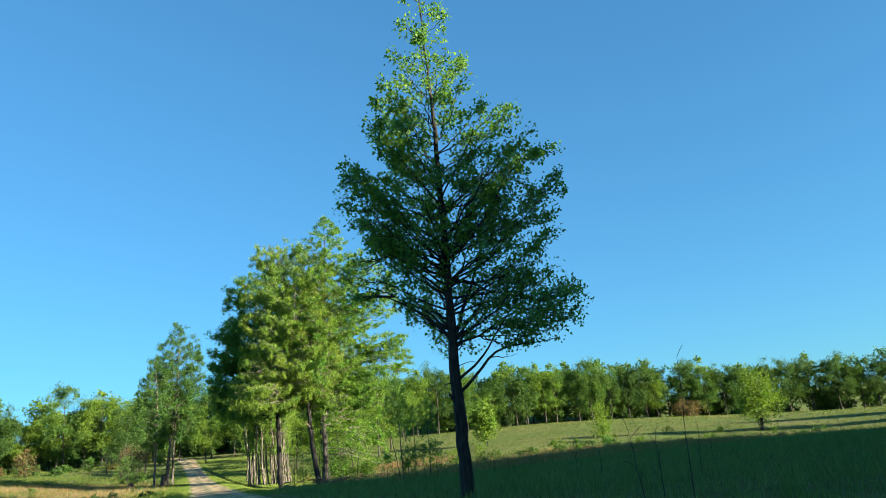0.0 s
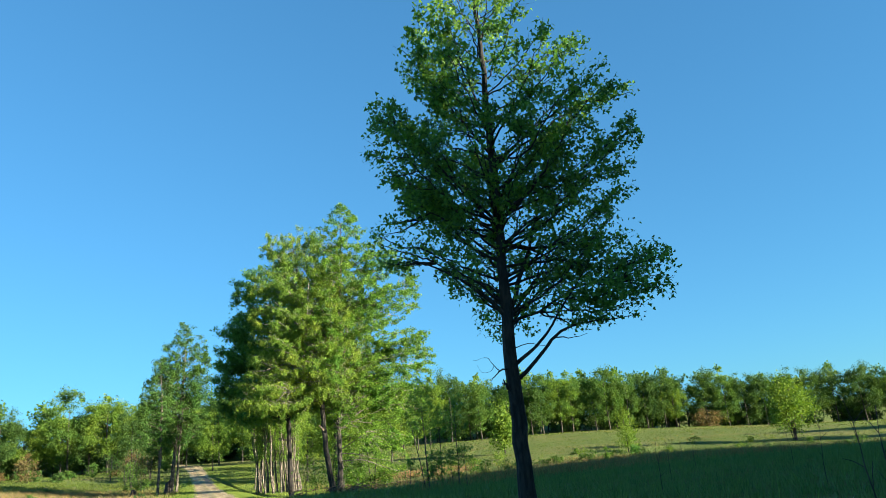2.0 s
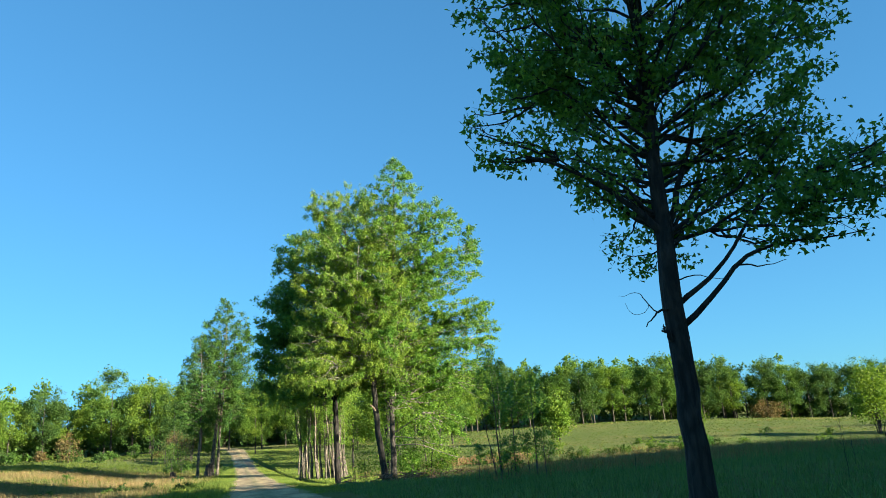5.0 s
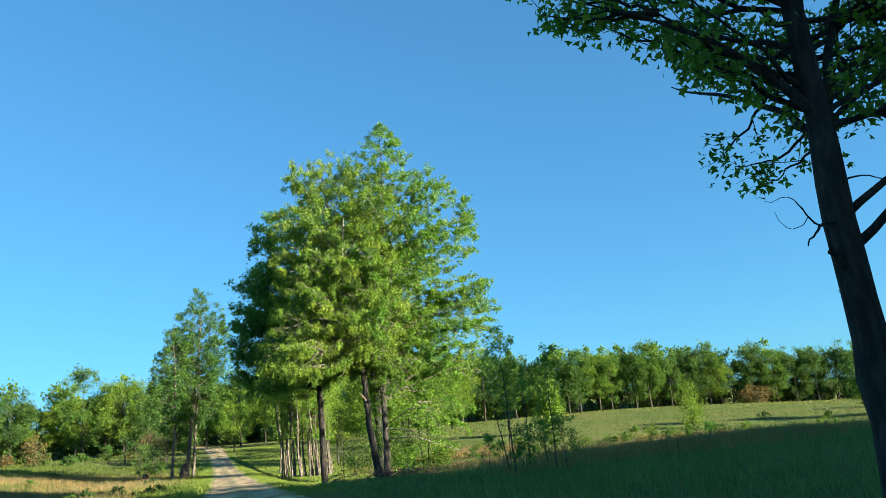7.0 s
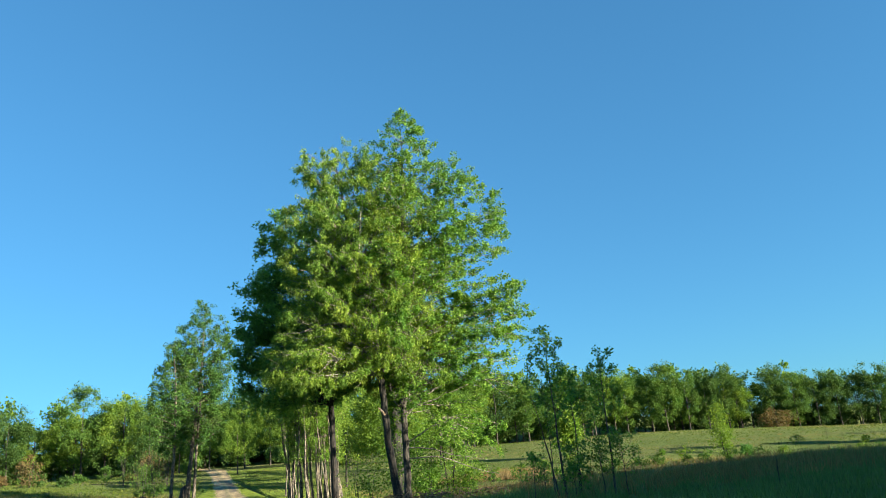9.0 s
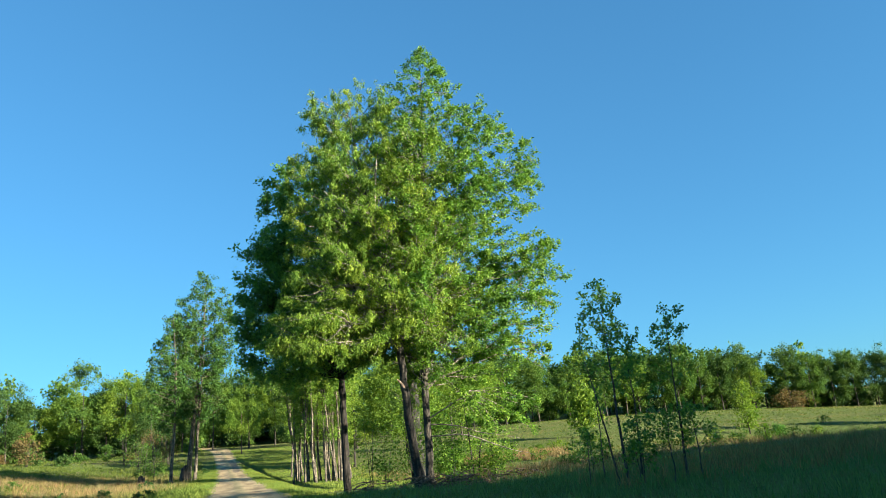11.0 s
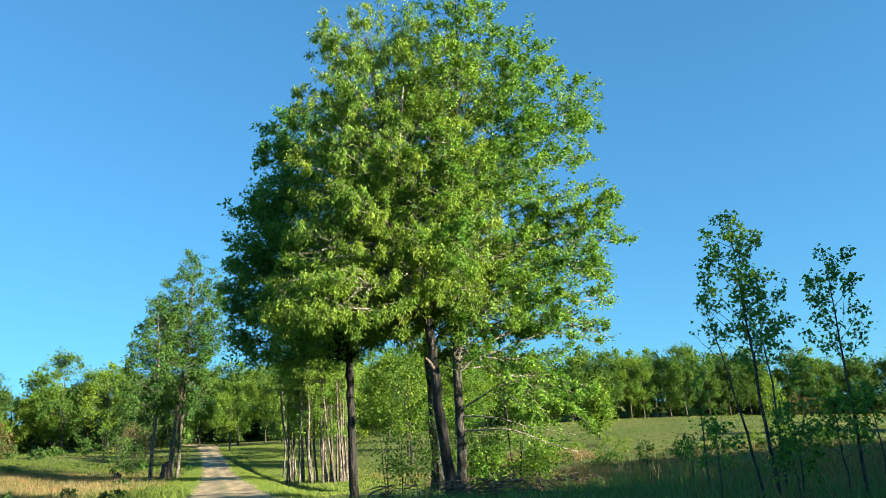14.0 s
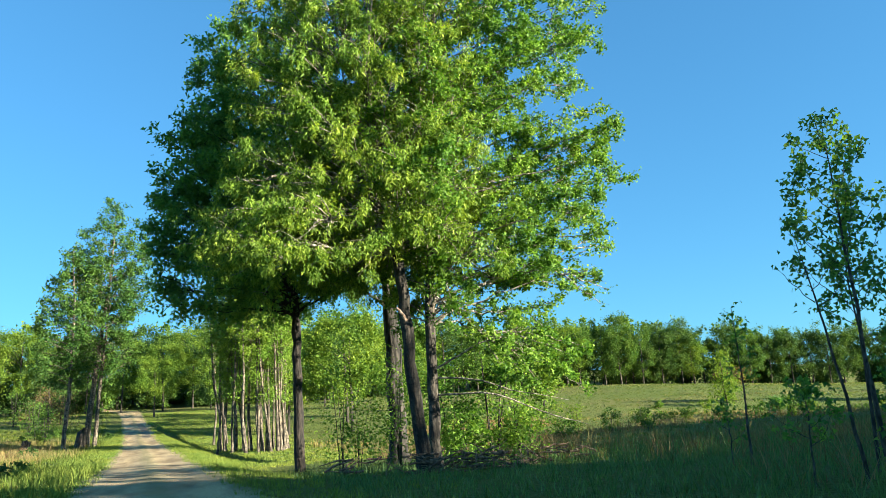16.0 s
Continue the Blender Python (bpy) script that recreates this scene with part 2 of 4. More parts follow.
def tube_data(paths, sides, ridges=0.0):
    """Tapered tubes along (points, radii) pairs: vertices and quad loops."""
    vs, ls, base = [], [], 0
    ang = np.arange(sides) * 2 * math.pi / sides
    for pts, rad in paths:
        pts, rad = np.asarray(pts, float), np.asarray(rad, float)
        tan = np.gradient(pts, axis=0)
        tan /= np.linalg.norm(tan, axis=1)[:, None] + 1e-9
        ref = np.where(np.abs(tan[:, 2:3]) > 0.9, [[1.0, 0, 0]], [[0, 0, 1.0]])
        u = np.cross(tan, ref)
        u /= np.linalg.norm(u, axis=1)[:, None] + 1e-9
        v = np.cross(tan, u)
        for k in range(1, len(u)):
            if u[k] @ u[k - 1] < 0:
                u[k], v[k] = -u[k], -v[k]
        coarse = 1 + ridges * (np.sin(ang * 5 + 2.0)[None] * np.sin(np.arange(len(pts)) * 0.9)[:, None] + np.sin(ang * 7)[None] + 0.5 * np.sin(ang[None] * 11 + np.arange(len(pts))[:, None] * 1.7))
        ring = pts[:, None] + (rad[:, None] * coarse)[:, :, None] * (np.cos(ang)[None, :, None] * u[:, None] + np.sin(ang)[None, :, None] * v[:, None])
        vs.append(ring.reshape(-1, 3))
        n = len(pts)
        a = base + np.arange(n - 1)[:, None] * sides + np.arange(sides)[None]
        b = base + np.arange(n - 1)[:, None] * sides + (np.arange(sides)[None] + 1) % sides
        ls.append(np.stack([a, b, b + sides, a + sides], -1).reshape(-1))
        base += n * sides
    loops = np.concatenate(ls)
    return np.concatenate(vs), np.full(len(loops) // 4, 4), loops


def tubes(name, paths, sides, mat, parent, label="", ridges=0.0):
    v, s, l = tube_data(paths, sides, ridges)
    return link_mesh(name, v, s, mat, parent, label, l, True)


STAR = np.array([(math.sin(a) * r, 0.5 + 0.5 * math.cos(a) * r) for k in range(10) for a, r in [(k * math.pi / 5, (1.0 if k % 2 == 0 else 0.42))]])
STAR = STAR * [0.55, 1.0]
DIAMOND = np.array([(0.32, 0.1), (0.05, 1.0), (-0.3, 0.2)])
LONG = np.array([(0.15, 0.25), (0.0, 1.0), (-0.15, 0.15)])
BROAD = np.array([(0.5, 0.1), (0.1, 1.0), (-0.5, 0.25)])
LOBED = np.array([(0, 0), (0.56, 0.18), (0.23, 0.46), (0, 1.0), (-0.23, 0.46), (-0.56, 0.18)])


def leaf_mesh(name, rng, centres, size, shape, mat, parent, droop=0.0, up=0.15, label=""):
    """Leaves at the given places. droop: how far their tips hang; up: how far the blades face the sky."""
    n = len(centres)
    way = rng.normal(size=(n, 3))
    way[:, 2] = way[:, 2] * 0.6 - droop * 2.2
    way /= np.linalg.norm(way, axis=1)[:, None]
    face = rng.normal(size=(n, 3)) + [0, 0, up * 1.5]
    side = np.cross(way, face)
    side /= np.linalg.norm(side, axis=1)[:, None] + 1e-9
    s = size * rng.uniform(0.65, 1.25, (n, 1, 1))
    v = centres[:, None] + s * (shape[None, :, :1] * side[:, None] + shape[None, :, 1:] * way[:, None])
    ob = link_mesh(name, v.reshape(-1, 3), np.full(n, len(shape)), mat, parent, label)
    return tagged(ob, kind="stuff")


def bezier(a, b, c, n):
    t = np.linspace(0, 1, n)[:, None]
    return (1 - t) ** 2 * np.asarray(a) + 2 * t * (1 - t) * np.asarray(b) + t**2 * np.asarray(c)


def wobble(rng, pts, amount):
    pts = np.array(pts, float)
    k = np.cumsum(rng.normal(size=pts.shape) * amount, axis=0)
    k -= np.linspace(0, 1, len(pts))[:, None] * k[-1]
    return pts + k


def crown_points(rng, n, profile, axis, shell=0.45):
    """Places in a crown. profile rows: height, reach to -x, to +x, to -y, to +y. axis: (height, x, y) rows."""
    p = np.array(profile, float)
    zz = np.linspace(p[0, 0], p[-1, 0], 200)
    area = (np.interp(zz, p[:, 0], p[:, 1]) + np.interp(zz, p[:, 0], p[:, 2])) ** 1.5 + 0.05
    z = np.interp(rng.uniform(0, 1, n), np.cumsum(area) / area.sum(), zz)
    ang, r = rng.uniform(0, 2 * math.pi, n), rng.uniform(shell**2, 1, n) ** 0.5
    cx, cy = np.cos(ang) * r, np.sin(ang) * r
    rx = np.where(cx < 0, np.interp(z, p[:, 0], p[:, 1]), np.interp(z, p[:, 0], p[:, 2]))
    ry = np.where(cy < 0, np.interp(z, p[:, 0], p[:, 3]), np.interp(z, p[:, 0], p[:, 4]))
    ax = np.array(axis, float)
    return np.stack([np.interp(z, ax[:, 0], ax[:, 1]) + cx * rx, np.interp(z, ax[:, 0], ax[:, 2]) + cy * ry, z], 1)


def lobe_points(rng, n, count, reach, profile, axis, shell):
    """Clumps gathered on the outer, upper sides of some rounded lobes, with gaps between the lobes."""
    p = np.array(profile, float)
    p[:, 1:] = np.maximum(p[:, 1:] - 0.7 * reach, 0.15)
    p[-1, 0] -= 0.5 * reach
    heart = crown_points(rng, count, p, axis, shell)
    ax = np.array(axis, float)
    out = np.stack([heart[:, 0] - np.interp(heart[:, 2], ax[:, 0], ax[:, 1]), heart[:, 1] - np.interp(heart[:, 2], ax[:, 0], ax[:, 2]), np.zeros(count)], 1)
    out = out / (np.linalg.norm(out, axis=1)[:, None] + 1e-6) + [0, 0, 0.45]
    k = rng.integers(0, count, n)
    way = rng.normal(size=(n, 3)) * 0.75 + out[k]
    way /= np.linalg.norm(way, axis=1)[:, None]
    return heart[k] + way * [1, 1, 0.8] * (reach * rng.uniform(0.6, 1.4, count))[k][:, None] * rng.uniform(0.55, 1.0, (n, 1))


def grow(rng, clumps, trunk_pts, trunk_rad, limbs, first, rise=0.55, limb_r=0.3):
    """Limbs from the trunk to some of the clumps and twigs from limbs to the others."""
    order = rng.permutation(len(clumps))
    tz = trunk_pts[:, 2]
    limb_paths, nodes, radii = [], [], []

    def on_trunk(z):
        z = float(np.clip(z, first, tz[-1]))
        return np.array([np.interp(z, tz, trunk_pts[:, k]) for k in range(3)]), float(np.interp(z, tz, trunk_rad))

    for count, i in enumerate(order[:limbs]):
        c = clumps[i]
        flat = math.hypot(c[0] - np.interp(c[2], tz, trunk_pts[:, 0]), c[1] - np.interp(c[2], tz, trunk_pts[:, 1]))
        a, r = on_trunk(c[2] - rise * flat - 0.3)
        m = a * 0.45 + c * 0.55 + [0, 0, -0.08 * flat]
        pts = wobble(rng, bezier(a, m, c, 9), 0.03 + 0.012 * flat)
        rad = np.linspace(max(min(limb_r * r, 0.12), min(0.02, r * 0.5)), min(0.008, r * 0.3), 9) if count < 44 else np.linspace(0.014, 0.005, 9)
        limb_paths.append((pts, rad))
        nodes.append(pts[2:]), radii.append(rad[2:])
    tk = np.linspace(first + 0.6 * (tz[-1] - first), tz[-1], 12)
    tp = [on_trunk(z) for z in tk]
    nodes.append(np.array([q[0] for q in tp])), radii.append(np.array([q[1] for q in tp]) * 0.5)
    nodes, radii = np.concatenate(nodes), np.concatenate(radii)
    twigs = []
    for i in order[limbs:]:
        c = clumps[i]
        off = nodes - c
        cost = (off**2).sum(1) + np.where(off[:, 2] > 0, 4 * off[:, 2] ** 2, 0)
        k = int(np.argmin(cost))
        a = nodes[k]
        m = (a + c) / 2 + [0, 0, -0.05 * np.linalg.norm(c - a)]
        twigs.append((wobble(rng, bezier(a, m, c, 5), 0.03), np.linspace(min(radii[k] * 0.7, 0.03) + 0.004, 0.004, 5)))
    return limb_paths, twigs


def spread(rng, clumps, per, radius, flat=0.7, subs=7):
    """Leaf places in sprays: some tufts about each clump and leaves close about each tuft."""
    n = len(clumps)
    rr = radius * rng.uniform(0.6, 1.35, n)
    off = rng.normal(size=(n, subs, 3))
    off *= (rng.uniform(0.3, 1.0, (n, subs, 1)) / (np.linalg.norm(off, axis=2, keepdims=True) + 1e-6)) * [1, 1, flat]
    tufts = (clumps[:, None] + off * rr[:, None, None]).reshape(-1, 3)
    counts = np.maximum(2, (per / subs * rng.uniform(0.3, 1.7, len(tufts))).astype(int))
    c, r = np.repeat(tufts, counts, 0), np.repeat(np.repeat(rr, subs), counts)
    return c + rng.normal(size=c.shape) * (r * 0.24)[:, None] * [1, 1, flat]


def tree(name, at, label, seed, trunk, profile, axis, bark, leaf, clump_n, per, clump_r, leaf_size, shape, limbs=10, first=4.0, droop=0.0, shell=0.4, flat=0.7, group="", sides=7,
         subs=7, twiggy=True, lobes=0, lobe_r=1.4):
    """A slight or distant tree: an empty at its base over a trunk, its twigs and crown. trunk rows: height, x, y, radius."""
    rng = np.random.default_rng(seed)
    root = tagged(new(name), label, "tree", group)
    root.location = at
    tr = np.array(trunk, float)
    zz = np.linspace(tr[0, 0], tr[-1, 0], 34)
    pts = np.stack([np.interp(zz, tr[:, 0], tr[:, 1]), np.interp(zz, tr[:, 0], tr[:, 2]), zz], 1)
    for _ in range(2):
        pts[1:-1, :2] = (pts[:-2, :2] + 2 * pts[1:-1, :2] + pts[2:, :2]) / 4
    rad = np.interp(zz, tr[:, 0], tr[:, 3])
    pts[1:] = pts[1:] + rng.normal(size=(33, 3)) * [1, 1, 0] * 0.008
    tubes("trunk", [(pts, rad * rng.uniform(0.95, 1.05, 34))], sides, bark, root)
    clumps = crown_points(rng, clump_n // 4 if lobes else clump_n, profile, axis, shell * 0.6 if lobes else shell)
    if lobes:
        clumps = np.concatenate([lobe_points(rng, clump_n - clump_n // 4, lobes, lobe_r, profile, axis, shell), clumps])
    limb_paths, twigs = grow(rng, clumps, pts, rad, limbs, first)
    tagged(tubes("twig_spray", limb_paths + (twigs if twiggy else []), 3, bark, root), kind="stuff")
    leaf_mesh("crown", rng, spread(rng, clumps, per, clump_r, flat, subs), leaf_size, shape, leaf, root, droop)
    return root


def bough_tree(name, at, label, seed, trunk, profile, axis, bark, limb_bark, leaf, shape, size, boughs, leaves, first, rise=0.5, arch=0.1, sub_step=0.42, sub_len=0.36, tuft_step=0.3,
               tuft_r=0.1, hang=0.0, droop=0.3, up=0.1, tips=(), extra=(), limb_r=0.32, fill=0.35, bare=0.22, sides=18, stubs=(), thin=0.0):
    """A tree whose crown is carried by boughs: each bough bears side branches and each side branch tufts of leaves.
    trunk rows: height, x, y, radius; profile and axis as for crown_points; tips: ends of further boughs."""
    rng = np.random.default_rng(seed)
    root = tagged(new(name), label, "tree")
    root.location = at
    tr, p, ax = np.array(trunk, float), np.array(profile, float), np.array(axis, float)
    zz = np.linspace(tr[0, 0], tr[-1, 0], 40)
    pts = np.stack([np.interp(zz, tr[:, 0], tr[:, 1]), np.interp(zz, tr[:, 0], tr[:, 2]), zz], 1)
    for _ in range(2):
        pts[1:-1, :2] = (pts[:-2, :2] + 2 * pts[1:-1, :2] + pts[2:, :2]) / 4
    pts[1:] += rng.normal(size=(39, 3)) * [1, 1, 0] * 0.018
    rad = np.interp(zz, tr[:, 0], tr[:, 3]) * rng.uniform(0.95, 1.05, 40)
    stem = tubes("trunk", [(pts, rad)], sides, bark, root, "", 0.055)
    for row in stubs:
        q = np.array(row, float)
        tubes("broken_stub", [(q[:, :3], q[:, 3])], 8, BARK_BREAK, stem, "pale splintered stub of a broken limb", 0.08)
    zs = np.linspace(p[0, 0], p[-1, 0], 300)
    wide = (np.interp(zs, p[:, 0], p[:, 1]) + np.interp(zs, p[:, 0], p[:, 2])) ** 1.3 + 1.0
    heights = np.interp((np.arange(boughs) + rng.uniform(0, 1, boughs)) / boughs, np.cumsum(wide) / wide.sum(), zs)
    ends = []
    for k, z in enumerate(heights):
        az = k * 2.39996 + rng.uniform(-0.35, 0.35)
        c, d = math.cos(az), math.sin(az)
        r = rng.uniform(0.82, 1.04) if k % 5 else rng.uniform(fill, 0.7)
        rx, ry = np.interp(z, p[:, 0], p[:, 1 if c < 0 else 2]), np.interp(z, p[:, 0], p[:, 3 if d < 0 else 4])
        ends.append((np.interp(z, ax[:, 0], ax[:, 1]) + c * rx * r, np.interp(z, ax[:, 0], ax[:, 2]) + d * ry * r, z))
    small, tufts = [], [pts[-3:] + rng.normal(size=(3, 3)) * 0.1]
    nodes = []
    for c in [np.array(e, float) for e in ends + list(tips)]:
        tz = float(np.clip(c[2], zz[0], zz[-1]))
        flat = math.hypot(c[0] - np.interp(tz, zz, pts[:, 0]), c[1] - np.interp(tz, zz, pts[:, 1]))
        bz = c[2] - rise * rng.uniform(0.75, 1.25) * flat
        bz = float(min(bz if bz > first else first + rng.uniform(0, 1) ** 1.3 * 2.6, zz[-1] - 0.3))
        a = np.array([np.interp(bz, zz, pts[:, j]) for j in range(3)])
        if len(nodes) >= boughs:
            near = np.concatenate([w[3:11] for w in nodes[:boughs]])
            off = near - c
            a = near[int(np.argmin((off**2).sum(1) + np.where(off[:, 2] > 0, 4 * off[:, 2] ** 2, 0)))]
        length = float(np.linalg.norm(c - a)) + 1e-3
        way = wobble(rng, bezier(a, (a + c) / 2 + [0, 0, arch * length], c, 13), 0.012 + 0.010 * length)
        thick = max(0.012, min(0.8 * limb_r * float(np.interp(bz, zz, rad)), 0.018 * length + 0.006))
        thick = thick if len(nodes) < boughs else min(thick, 0.03)
        nodes.append(way)
        tubes("limb", [(way, np.linspace(thick, 0.008, 13))], 6, limb_bark, root)
        tufts.append(way[-1:] + rng.normal(size=(2, 3)) * 0.08)
        tangent = np.gradient(way, axis=0)
        count = max(2, int(length * 0.78 / sub_step))
        for j, f in enumerate(bare + (0.98 - bare) * (np.arange(count) + rng.uniform(0, 0.9, count)) / count):
            i = min(12, int(f * 12.999))
            t = tangent[i] / (np.linalg.norm(tangent[i]) + 1e-9)
            turn = (1 if j % 2 else -1) * rng.uniform(0.5, 1.15)
            out = np.array([t[0] * math.cos(turn) - t[1] * math.sin(turn), t[0] * math.sin(turn) + t[1] * math.cos(turn), t[2] * 0.6 + rng.uniform(-0.3, 0.45)])
            n = (sub_len * length * (1.05 - f) + 0.35) * rng.uniform(0.6, 1.25)
            start = way[i] + (way[min(i + 1, 12)] - way[i]) * (f * 12.999 - i)
            tip = start + out / (np.linalg.norm(out) + 1e-9) * n
            side = bezier(start, (start + tip) / 2 + [0, 0, arch * n], tip, 5)
            small.append((side, np.linspace(min(0.35 * thick, 0.004 + 0.009 * n), 0.003, 5)))
            m = max(1, int(n * 0.85 / tuft_step))
            g = 0.25 + 0.75 * (np.arange(m) + rng.uniform(0.2, 1.0, m)) / m
            spots = np.stack([np.interp(g * 4, np.arange(5), side[:, q]) for q in range(3)], 1)
            tufts.append(spots + rng.normal(size=spots.shape) * tuft_r * 0.7)
    for row in extra:
        q = np.array(row, float)
        k = np.linspace(0, len(q) - 1, 12)
        fine = np.stack([np.interp(k, np.arange(len(q)), q[:, j]) for j in range(4)], 1)
        fine[1:-1, :3] = (fine[:-2, :3] + 2 * fine[1:-1, :3] + fine[2:, :3]) / 4
        tubes("limb", [(wobble(rng, fine[:, :3], 0.02), fine[:, 3])], 8, limb_bark, root)
    tagged(tubes("twig_spray", small, 3, limb_bark, root), kind="stuff")
    tufts = np.concatenate(tufts)
    each = np.maximum(3, (leaves * rng.uniform(0.35, 1.65, len(tufts))).astype(int))
    lump = np.array([noise.noise(Vector(q) * 0.8 + Vector((seed, 0, 0))) for q in tufts])
    each = np.maximum(2, (each * np.clip(1.05 + 2.2 * lump, 0.12, 2.2)).astype(int))
    each = np.where(tufts[:, 2] < thin, np.maximum(3, each * 6 // 10), each)
    at_leaf = np.repeat(tufts, each, 0)
    if hang:
        drop = np.repeat(rng.uniform(0.4, 1.0, len(tufts)) * hang, each) * rng.uniform(0, 1, len(at_leaf))
        sway = np.repeat(rng.normal(size=(len(tufts), 2)) * 0.2, each, 0) * drop[:, None]
        at_leaf = at_leaf + np.column_stack([sway, -drop])
    leaf_mesh("crown", rng, at_leaf + rng.normal(size=at_leaf.shape) * tuft_r, size, shape, leaf, root, droop, up)
    return root


# ---- ground and road ----
def grid_mesh(name, xs, ys, zfun, mat):
    gx, gy = np.meshgrid(xs, ys)
    v = np.stack([gx, gy, zfun(gx, gy)], -1).reshape(-1, 3)
    nx = len(xs)
    a = (np.arange(len(ys) - 1)[:, None] * nx + np.arange(nx - 1)[None]).reshape(-1)
    loops = np.stack([a, a + 1, a + 1 + nx, a + nx], -1).reshape(-1)
    return link_mesh(name, v, np.full(len(a), 4), mat, None, "", loops, True)


def axis_steps(fine_lo, fine_hi, step, lo, hi):
    out = [np.arange(fine_lo, fine_hi, step)]
    up, down, s = [fine_hi], [fine_lo], step
    while up[-1] < hi or down[0] > lo:
        s *= 1.25
        up.append(up[-1] + s), down.insert(0, down[0] - s)
    return np.concatenate([down[:-1], out[0], up])


XS, YS = axis_steps(-20, 30, 0.45, -2500, 2500), axis_steps(-5, 240, 1.2, -2500, 2500)
ground = grid_mesh("ground", XS, YS, lambda x, y: ground_z(x, y) - 0.10 * (1 - smooth(0.7, 1.05, np.abs(x - road_x(y)) / road_half(y))), GROUND)
tagged(ground, "uneven spring meadow of green and dry grass", "ground", kind="structure")

RY = np.arange(-60, 232, 0.6)
RU = np.linspace(-2.1, 2.1, 22)
rg = np.random.default_rng(5)
ru, ry = np.meshgrid(RU, RY)
edge = 1 + 0.06 * np.sin(ry * 0.9) * np.sin(ry * 0.37) + 0.04 * np.sin(ry * 2.3)
ruts = -0.025 * (np.exp(-((np.abs(ru) - 0.85) / 0.35) ** 2)) + 0.03 * np.exp(-(ru / 0.3) ** 2) - 0.12 * smooth(1.8, 2.1, np.abs(ru))
edge = edge * road_half(ry) / 1.6
rv = np.stack([road_x(ry) + ru * edge, ry, ground_z(road_x(ry), ry) + 0.03 + ruts + rg.normal(size=ru.shape) * 0.0006], -1).reshape(-1, 3)
ra = (np.arange(len(RY) - 1)[:, None] * len(RU) + np.arange(len(RU) - 1)[None]).reshape(-1)
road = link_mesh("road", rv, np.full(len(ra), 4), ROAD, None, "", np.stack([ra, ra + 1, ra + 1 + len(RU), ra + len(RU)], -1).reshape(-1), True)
wear = road.data.attributes.new("across", "FLOAT", "POINT")
wear.data.foreach_set("value", np.abs(ru).ravel().astype(np.float32))
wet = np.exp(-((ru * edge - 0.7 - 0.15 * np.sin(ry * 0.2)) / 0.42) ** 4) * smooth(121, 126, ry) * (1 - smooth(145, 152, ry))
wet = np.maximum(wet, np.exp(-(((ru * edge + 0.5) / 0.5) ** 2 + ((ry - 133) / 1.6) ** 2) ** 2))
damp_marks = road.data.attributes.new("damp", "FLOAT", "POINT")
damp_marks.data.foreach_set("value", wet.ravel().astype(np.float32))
tagged(road, "pale dirt road with two worn wheel ruts", "road", kind="structure")

